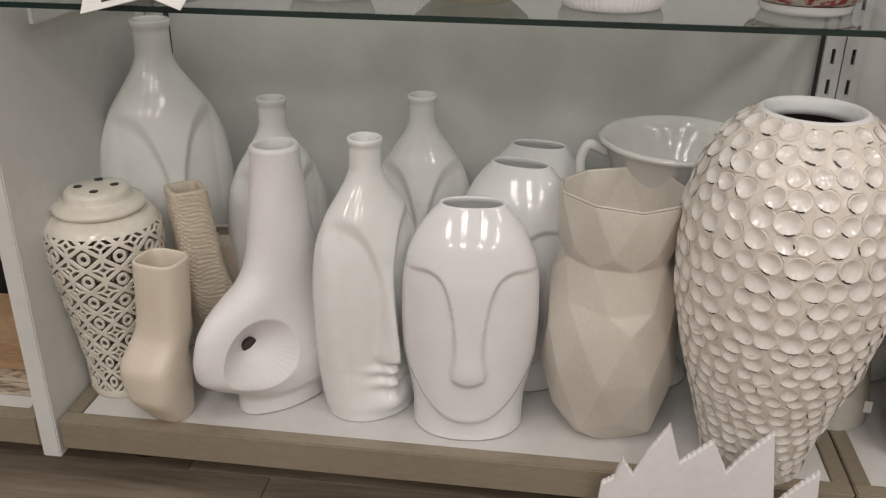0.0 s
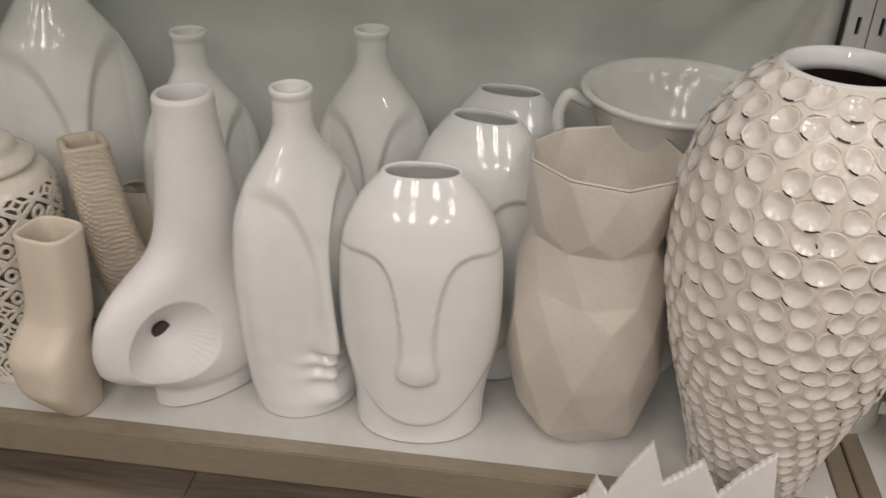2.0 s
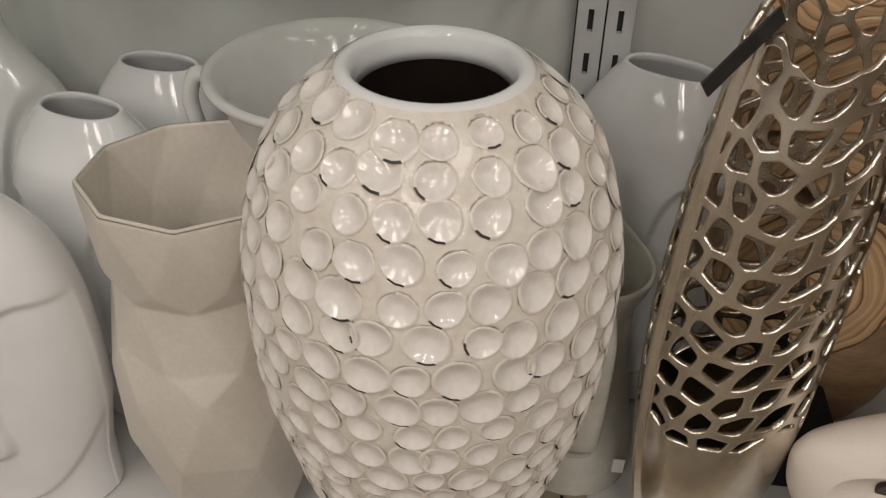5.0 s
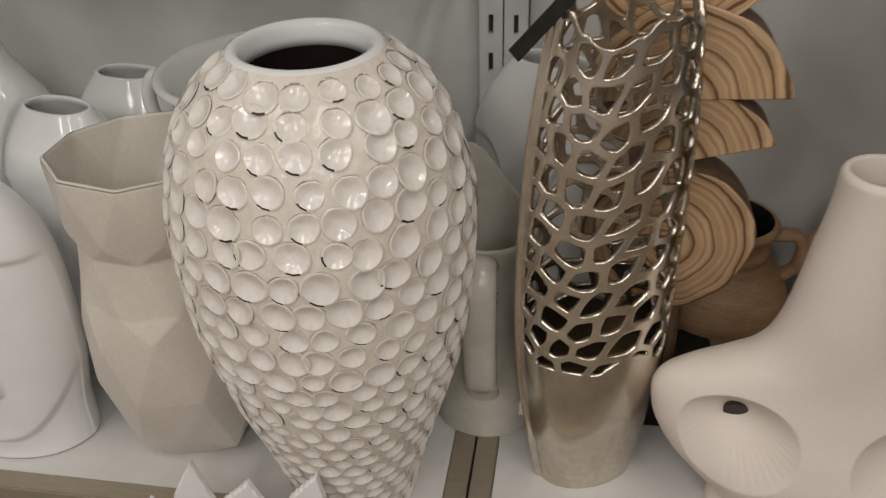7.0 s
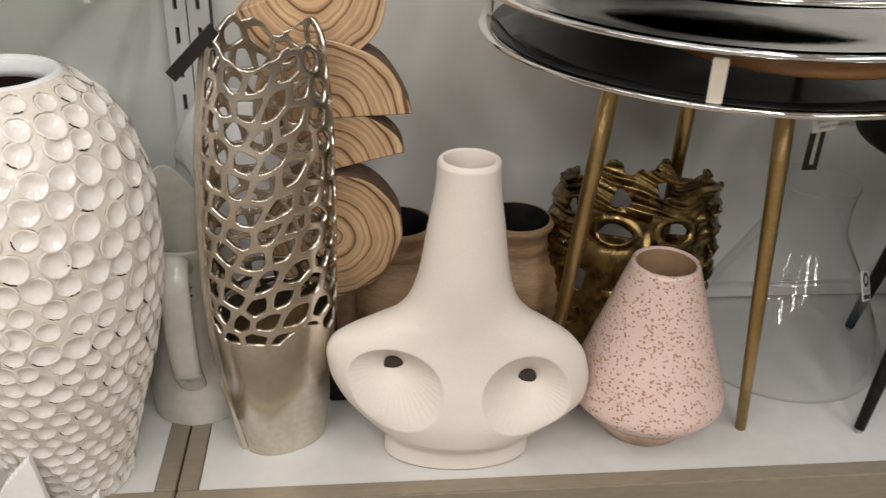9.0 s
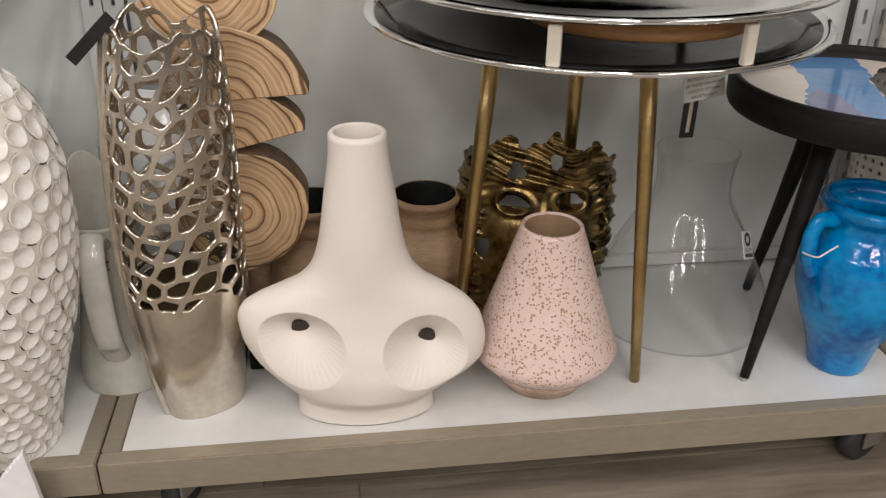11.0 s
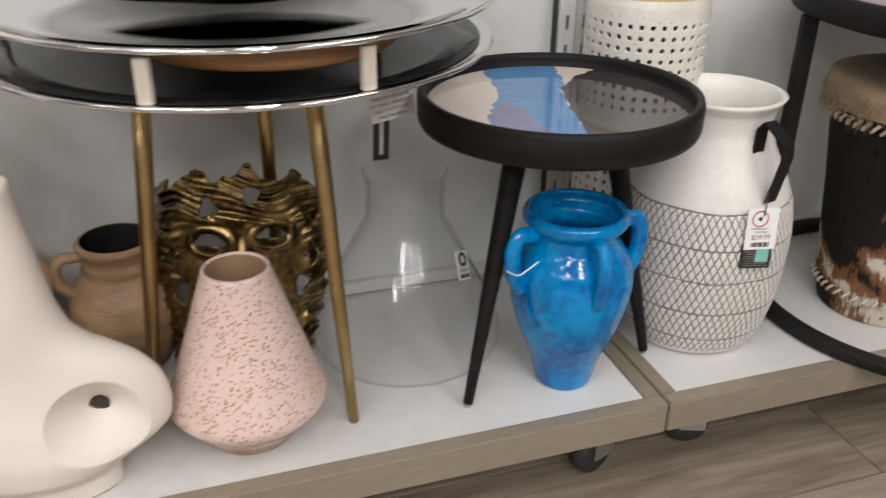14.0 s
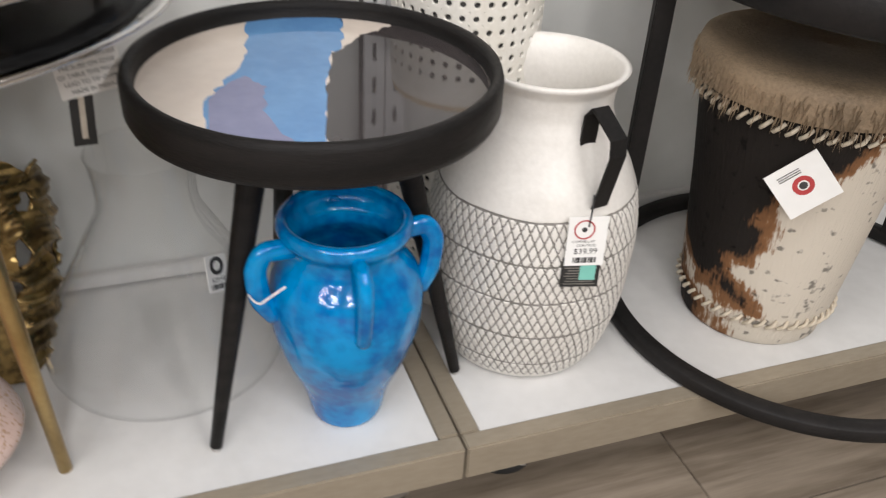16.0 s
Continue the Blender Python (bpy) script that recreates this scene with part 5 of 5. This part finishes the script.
def amphora():
    a = thing("blue_amphora", pose(1.101, 0.092, TOP, 0, 0, 2), "bright blue glazed amphora with three loop handles", "vase")
    k = [(0.042, 0), (0.044, 0.006), (0.052, 0.04), (0.075, 0.10), (0.088, 0.15), (0.090, 0.18), (0.084, 0.21), (0.070, 0.232), (0.064, 0.244), (0.064, 0.254), (0.073, 0.266), (0.0765, 0.274), (0.074, 0.281)]
    lathe(turned(k, 56, 0.011), 64, "body", blue_glaze, a)
    for ang in (190, 266, 352, 85):
        c, s = math.cos(radians(ang)), math.sin(radians(ang))
        k = 0.9 if ang == 352 else (0.94 if ang == 190 else 0.86)
        tube([(0.062 * c, 0.062 * s, 0.258), (0.098 * k * c, 0.098 * k * s, 0.262), (0.113 * k * c, 0.113 * k * s, 0.238), (0.110 * k * c, 0.110 * k * s, 0.208), (0.086 * c, 0.086 * s, 0.175)], 0.0125, 14, "handle", blue_glaze, a, flat=0.75, up=(-s, c, 0.02))
    tube([(-0.078, -0.046, 0.235), (-0.105, -0.05, 0.222), (-0.114, -0.021, 0.215), (-0.1, -0.004, 0.225)], 0.0013, 6, "string", tag_paper, a, "white string")


amphora()


# ---- third bay ----
def cane_vase():
    v = thing("cane_vase", pose(1.325, 0.332, TOP), "tall white ceramic vase with a woven cane relief", "vase")
    R, H = 0.0985, 0.53

    def wall_at(u, v):
        a = u / R
        r = ease([(0, 0.09), (0.02, R), (0.48, R), (0.515, R * 0.99), (0.53, R * 0.96)], v)
        return np.stack([r * np.cos(a), r * np.sin(a), v], 1)

    n = 36
    size = 2 * np.pi * R

    def holes(u, v):
        cell = size / n
        q = v / cell
        row = np.floor(q)
        p = u / cell + 0.5 * 0
        p, q = p - np.floor(p) - 0.5, q - row - 0.5
        hole = 0.22 - np.sqrt(p * p + q * q)
        f = -hole
        ap, aq = np.abs(p), np.abs(q)
        slit = np.minimum(0.04 - np.abs(ap - aq), np.minimum(ap, aq) - 0.27)
        slit = np.maximum(slit, np.minimum(0.03 - np.minimum(ap, aq), np.maximum(ap, aq) - 0.36))
        f = np.minimum(f, -slit)
        return np.maximum(f * cell, np.maximum(0.012 - v, v - 0.505))

    pierced(wall_at, holes, 420, 360, size, H, "woven_wall", cane_white, v, "woven cane relief", 0.004)
    # solid core that paints the holes dark, added behind the weave
    lathe([(0, 0.001), (R - 0.012, 0.001), (R - 0.0055, 0.02), (R - 0.0055, 0.48), (0.08, 0.5), (0, 0.5)], 64, "core", cane_shade, v, "dark core standing for the shade in the weave's holes")
    lathe([(0.088, 0.505), (0.0955, 0.531), (0.094, 0.536), (0.086, 0.536), (0.082, 0.52), (0.082, 0.505)], 64, "rim", rim_tan, v, "tan rim")


cane_vase()


def milk_vase():
    v = thing("textured_vase", pose(1.372, 0.172, TOP), "white milk-can vase with scored diamond pattern and black handles", "vase")
    keys = [(0, 0.098), (0.006, 0.106), (0.05, 0.124), (0.12, 0.135), (0.185, 0.137), (0.24, 0.131), (0.28, 0.117), (0.31, 0.101), (0.34, 0.087), (0.365, 0.080), (0.388, 0.082), (0.402, 0.090)]
    zs = np.linspace(0, 0.402, 420)
    n = 792
    th = np.linspace(0, 2 * np.pi, n, endpoint=False)
    r = ease(keys, zs)[:, None] + np.zeros(n)
    Z = np.repeat(zs[:, None], n, 1)
    A = np.repeat(th[None], len(zs), 0)
    k = 72
    wob = 0.04 * np.sin(Z * 90 + A * 5)
    groove = np.zeros_like(Z)
    for s in (-1, 1):
        ph = (A * k / (2 * np.pi) + s * Z / 0.0245 + wob) % 1.0
        groove = np.maximum(groove, np.exp(-(((ph - 0.5) / 0.085) ** 2)))
    low = step(0.258 - Z, 0.004) * step(Z - 0.012, 0.004)
    groove = groove * low
    for zz in (0.258, 0.203, 0.148, 0.092, 0.040):
        groove = np.maximum(groove, 0.9 * np.exp(-(((Z - zz - 0.0008 * np.sin(A * 7)) / 0.0013) ** 2)))
    r = r - 0.0018 * groove
    V = np.stack([r * np.cos(A), r * np.sin(A), Z], 2).reshape(-1, 3)
    rings = [(0.0945, 0.408), (0.089, 0.410), (0.084, 0.406), (0.076, 0.388), (0.074, 0.365), (0.083, 0.32), (0.108, 0.26), (0.0005, 0.25)]
    extra = np.concatenate([np.stack([q * np.cos(th), q * np.sin(th), np.full(n, z)], 1) for q, z in rings])
    faces = ring_faces(len(zs) + len(rings), n) + [tuple(range(n))[::-1]]
    body = grid_part("body", np.concatenate([V, extra]), faces, vase_cream, v, "scored diamond pattern")
    body.data.materials.append(groove_grey)
    deep = groove.reshape(len(zs), n)
    fd = (deep[:-1] + deep[1:] + np.roll(deep, -1, 1)[:-1] + np.roll(deep, -1, 1)[1:]) / 4
    idx = np.zeros(len(body.data.polygons), int)
    idx[: fd.size] = (fd > 0.42).ravel()
    body.data.polygons.foreach_set("material_index", idx.tolist())
    for ang in (-80, 100):
        c, s = math.cos(radians(ang)), math.sin(radians(ang))
        bm = bmesh.new()
        line = [(0.084, 0.33), (0.086, 0.375), (0.096, 0.388), (0.135, 0.365), (0.138, 0.345), (0.122, 0.272)]
        w = 0.011
        prev = None
        side = Vector((-s, c, 0))
        for q, z in line:
            p = Vector((q * c, q * s, z))
            cur = [bm.verts.new(p + side * w), bm.verts.new(p - side * w), bm.verts.new(p - side * w + Vector((c, s, 0.6)) * 0.003), bm.verts.new(p + side * w + Vector((c, s, 0.6)) * 0.003)]
            if prev:
                for i in range(4):
                    bm.faces.new((prev[i], prev[(i + 1) % 4], cur[(i + 1) % 4], cur[i]))
            else:
                bm.faces.new(cur)
            prev = cur
        bm.faces.new(prev)
        part("handle", bm, black_matte, v, "black metal strap handle", False)
    card = part("price_tag", boxed((-0.0235, -0.0006, -0.033), (0.0235, 0.0006, 0.031)), tag_paper, v, "white price tag", False)
    card.matrix_local = pose(0.0, -0.1415, 0.243, -5, 0, -12)
    words("$39.99", 0.0105, pose(0, -0.001, -0.014, 90, 0, 0), ink, card)
    words("OUR PRICE", 0.0045, pose(0, -0.001, -0.006, 90, 0, 0), ink, card)
    words("COMPARE AT", 0.0045, pose(-0.004, -0.001, -0.001, 90, 0, 0), ink, card)
    em = lathe([(0.0108, -0.0012), (0.0125, -0.0012), (0.0125, -0.0008), (0.0108, -0.0008)], 36, "emblem", ink_red, card, "round red emblem", False)
    em.matrix_local = pose(-0.004, 0, 0.0145, 90, 0, 0) @ pose(0, 0, 0.0019)
    d2 = lathe([(0.0, -0.0012), (0.0032, -0.0012), (0.0032, -0.0008), (0.0, -0.0008)], 20, "emblem", ink, card, "dark centre", False)
    d2.matrix_local = pose(-0.004, 0, 0.0145, 90, 0, 0) @ pose(0, 0, 0.0019)
    bars = bmesh.new()
    for k in range(11):
        box(bars, (-0.014 + k * 0.0026, -0.0011, -0.029), (-0.0128 + k * 0.0026 + 0.0006 * (k % 3), -0.0007, -0.022))
    part("barcode", bars, ink, card, "", False)
    back = part("care_card", boxed((-0.023, -0.0006, -0.02), (0.023, 0.0006, 0.02)), tag_black, v, "dark grey card", False)
    back.matrix_local = pose(-0.002, -0.1425, 0.199, -3, 0, -14)
    lines = bmesh.new()
    for k in range(8):
        box(lines, (-0.0195 + 0.002 * (k % 3), -0.0010, -0.0165 + k * 0.0037), (0.0195 - 0.003 * (k % 2), -0.0007, -0.0153 + k * 0.0037))
    part("print", lines, groove_grey, back, "pale lines of small print", False)
    part("patch", boxed((-0.001, -0.0014, -0.010), (0.018, -0.0007, 0.014)), mint, back, "mint green patch", False)
    tube([(0.004, -0.135, 0.30), (0.002, -0.14, 0.28), (0.0, -0.142, 0.262)], 0.001, 6, "string", ink, v, "black string")


milk_vase()


def drum_stool():
    d = thing("drum_stool", pose(1.742, 0.135, TOP), "cowhide drum stool in black, white and brown", "stool")
    lathe([(0.0, 0.0), (0.098, 0.0), (0.102, 0.004), (0.106, 0.03), (0.112, 0.06), (0.118, 0.12), (0.128, 0.22), (0.142, 0.33), (0.150, 0.375), (0.152, 0.40)], 96, "body", hide, d, "short-haired cowhide")
    lathe([(0.156, 0.365), (0.158, 0.395), (0.154, 0.408), (0.140, 0.412), (0.0, 0.414), (0.0, 0.40), (0.15, 0.39)], 96, "lid", hide_tan, d, "tan hide top")
    rng = random.Random(2)
    bm = bmesh.new()
    for k in range(900):
        a = rng.uniform(0, 2 * math.pi)
        z = rng.uniform(0.362, 0.40)
        L, r = rng.uniform(0.012, 0.028), 0.157
        out = rng.uniform(0.001, 0.008)
        c, s = math.cos(a), math.sin(a)
        sway = rng.uniform(-0.006, 0.006)
        w = rng.uniform(0.0006, 0.0013)
        v = [bm.verts.new((r * c - w * s, r * s + w * c, z)), bm.verts.new((r * c + w * s, r * s - w * c, z)), bm.verts.new(((r + 0.002) * c, (r + 0.002) * s, z)), bm.verts.new(((r + out) * c - sway * s, (r + out) * s + sway * c, z - L))]
        for i, j in ((0, 1), (1, 2), (2, 0)):
            bm.faces.new((v[i], v[j], v[3]))
    tagged(part("hair_fringe", bm, hide_tan, d, "tan hair fringe", False), kind="stuff")
    for z, r, n in ((0.045, 0.1105, 44), (0.352, 0.151, 60)):
        data = None
        for k in range(n):
            a = 2 * math.pi * k / n
            c, s = math.cos(a), math.sin(a)
            if data is None:
                st = tube([(-0.006, 0, -0.007), (0, -0.0045, 0), (0.006, 0, 0.007)], 0.0028, 7, "stitch", rim_hide, d)
                data = st.data
            else:
                st = new("stitch", data)
                st.parent = d
            st.matrix_local = pose(r * c, r * s, z, 0, 0, math.degrees(a) + 90)
    tag = part("hang_tag", boxed((-0.034, -0.0006, -0.034), (0.034, 0.0006, 0.034)), tag_paper, d, "white square tag hung by a corner", False)
    tag.matrix_local = pose(-0.098, -0.128, 0.292, 0, 0, -30) @ pose(0, 0, 0, -4, 48, 0)
    em = lathe([(0.007, -0.0012), (0.013, -0.0012), (0.013, -0.0008), (0.007, -0.0008)], 28, "emblem", ink_red, tag, "round red emblem", False)
    em.matrix_local = pose(0, 0, 0, 90, 0, 0) @ pose(0, 0, 0.0019)
    e2 = lathe([(0.0, -0.0012), (0.005, -0.0012), (0.005, -0.0008), (0.0, -0.0008)], 20, "emblem", ink, tag, "dark centre", False)
    e2.matrix_local = pose(0, 0, 0, 90, 0, 0) @ pose(0, 0, 0.0019)
    bars = bmesh.new()
    for k in range(3):
        box(bars, (-0.024 + 0.003 * k, -0.0011, -0.022), (-0.0228 + 0.003 * k, -0.0007, 0.006))
    part("print", bars, ink, tag, "grey bars of print", False)


rim_hide = mat("rim_hide", (0.55, 0.48, 0.37), (0.42, 0.35, 0.26), 0.6, scale=30, bump=0.2)
drum_stool()


def ring_table():
    t = thing("ring_table", pose(1.81, 0.12, TOP), "black steel table with a ring foot and plum-coloured round top", "table")
    R = 0.288
    th = np.linspace(0, 2 * np.pi, 96, endpoint=False)
    prof = [(R - 0.011, 0.004), (R + 0.011, 0.004), (R + 0.0125, 0.006), (R + 0.0125, 0.022), (R + 0.011, 0.024), (R - 0.011, 0.024), (R - 0.0125, 0.022), (R - 0.0125, 0.006)]
    V = np.concatenate([np.stack([r * np.cos(th), r * np.sin(th), np.full(96, z)], 1) for r, z in prof + prof[:1]])
    grid_part("foot_ring", V, ring_faces(len(prof) + 1, 96), black_matte, t, "black steel ring", True)
    for a in (163, 20):
        c, s = math.cos(radians(a)), math.sin(radians(a))
        leg = part("leg", boxed((-0.0125, -0.008, 0.022), (0.0125, 0.008, 0.505), 0.0015), black_matte, t, "black flat steel leg", False)
        leg.matrix_local = pose(R * c, R * s, 0, 0, 0, a)
    lathe([(0.0, 0.505), (0.285, 0.505), (0.298, 0.507), (0.302, 0.512), (0.302, 0.545), (0.299, 0.549), (0.294, 0.549), (0.292, 0.545), (0.292, 0.53), (0.0, 0.53)], 128, "tray_rim", black_matte, t, "black steel rim")
    lathe([(0.0, 0.5305), (0.2915, 0.5305), (0.2915, 0.534), (0.0, 0.534)], 96, "tabletop", plum, t, "dull plum top", False)


plum = mat("plum", (0.30, 0.22, 0.25), (0.22, 0.16, 0.19), 0.25, scale=5, fine=30, bump=0.05)
ring_table()


# ---- glass shelf and what stands on it ----
SHELF = 0.763
shelf = thing("glass_shelf", pose(-0.59, 0.0, SHELF), "clear green-edged glass shelf on steel brackets", "shelf")
pane_glass = part("pane", boxed((-0.585, -0.002, 0.0), (0.575, BACK - 0.03, 0.008), 0.0008), shelf_glass, shelf, "clear glass pane", False)
part("front_edge", boxed((-0.585, -0.0045, 0.0005), (0.575, -0.0022, 0.0075)), edge_glass, shelf, "dark green polished edge", False)
for x in (-0.56, 0.56):
    part("bracket", boxed((x - 0.003, 0.05, -0.03), (x + 0.003, BACK - 0.03, -0.0005)), upright_paint, shelf, "grey steel bracket", False)


def small(name, x, y, profile, material, label, category):
    ob = lathe(profile, 72, name, material)
    return solid(name, pose(x, y, SHELF + 0.0085), ob, label, category)


small("white_dish", -0.752, 0.11, [(0, 0), (0.045, 0), (0.052, 0.004), (0.058, 0.02), (0.06, 0.05), (0.055, 0.05), (0.05, 0.02), (0, 0.01)], glaze_white, "white glazed dish on the glass shelf", "dish")
small("cream_bowl", -0.567, 0.13, [(0, 0), (0.05, 0), (0.055, 0.003), (0.075, 0.02), (0.09, 0.06), (0.085, 0.06), (0.07, 0.025), (0, 0.01)], terracotta_dull, "cream bowl with a brown foot on the glass shelf", "bowl")
rib = vessel([(0, 0.062), (0.004, 0.065), (0.12, 0.066)], [(0, 0.062), (0.004, 0.065), (0.12, 0.066)], 0.12, n=384, rows=14, wall=0.005, inside=0.1, relief=lambda x, y, z, W, D, th: (x * (1 + 0.018 * np.abs(np.sin(th * 32))), y * (1 + 0.018 * np.abs(np.sin(th * 32))), z), name="ribbed_pot", material=matte_white)
solid("ribbed_pot", pose(-0.386, 0.11, SHELF + 0.0085), rib, "white ribbed ceramic pot on the glass shelf", "pot")
redb = thing("red_bowl", pose(-0.146, 0.12, SHELF + 0.0085), "red and cream patterned bowl on the glass shelf", "bowl")
lathe([(0, 0), (0.052, 0), (0.056, 0.004), (0.058, 0.012)], 72, "foot", glaze_white, redb, "cream foot")
lathe([(0.0565, 0.0125), (0.066, 0.017), (0.085, 0.045), (0.095, 0.09), (0.09, 0.09), (0.08, 0.05), (0.0, 0.02)], 72, "body", red_glaze, redb, "red patterned body")
cardA = thing("price_cards", pose(-0.97, 0.02, SHELF + 0.02), "white price tags hanging over the glass shelf edge", "tag")
for k, (dx, dz, rot) in enumerate(((-0.03, 0.0, -14), (0.03, 0.012, 20))):
    c = part("card", boxed((-0.04, -0.0006, -0.018), (0.04, 0.0006, 0.018)), tag_paper, cardA, "white card", False)
    c.matrix_local = pose(dx, -0.03, dz, -50, rot, 0)
    part("print", boxed((-0.012, -0.0011, -0.008), (0.015, -0.0007, -0.004)), ink, c, "dark bar of print", False)
    if k == 0:
        part("print", boxed((-0.005, -0.0011, -0.002), (0.03, -0.0007, 0.014)), ink_yellow, c, "yellow field", False)
dish = lathe([(0, 0), (0.06, 0.0), (0.07, 0.006), (0.066, 0.008), (0, 0.004)], 48, "metal_dish", zinc)
solid("metal_dish", pose(-1.0, 0.1, SHELF + 0.0085), dish, "small silver dish on the glass shelf", "dish")

# ---- neighbouring bay ----
b = part("wood_box", boxed((-0.1, -0.09, 0), (0.1, 0.09, 0.035), 0.002), marble_wood, None, "", False)
solid("wood_box", pose(-1.33, 0.12, TOP), b, "low box with swirling wood grain on a platform", "box")
b = part("dark_box", boxed((-0.09, -0.08, 0), (0.09, 0.08, 0.05), 0.002), clay, None, "", False)
solid("dark_box", pose(-1.34, 0.13, TOP + 0.0352), b, "brown patterned box on a wood-grain box", "box")
b = part("striped_box", boxed((-0.09, -0.1, 0), (0.09, 0.1, 0.22), 0.003), black_matte, None, "", False)
solid("striped_box", pose(-1.33, 0.32, TOP), b, "tall dark box beside the end panel", "box")


def fixtures():
    for lx, ly in LAMPS:
        f = thing("ceiling_light", pose(lx, ly, 2.95), "white recessed ceiling light panel", "light", "ceiling lights")
        bm = bmesh.new()
        for lo, hi in (((-0.31, -0.61, 0), (-0.285, 0.61, 0.049)), ((0.285, -0.61, 0), (0.31, 0.61, 0.049)), ((-0.285, -0.61, 0), (0.285, -0.585, 0.049)), ((-0.285, 0.585, 0), (0.285, 0.61, 0.049)), ((-0.02, -0.585, 0.01), (0.02, 0.585, 0.049))):
            box(bm, lo, hi)
        part("frame", bm, ceiling_paint, f, "", False)


fixtures()
plank_floor()
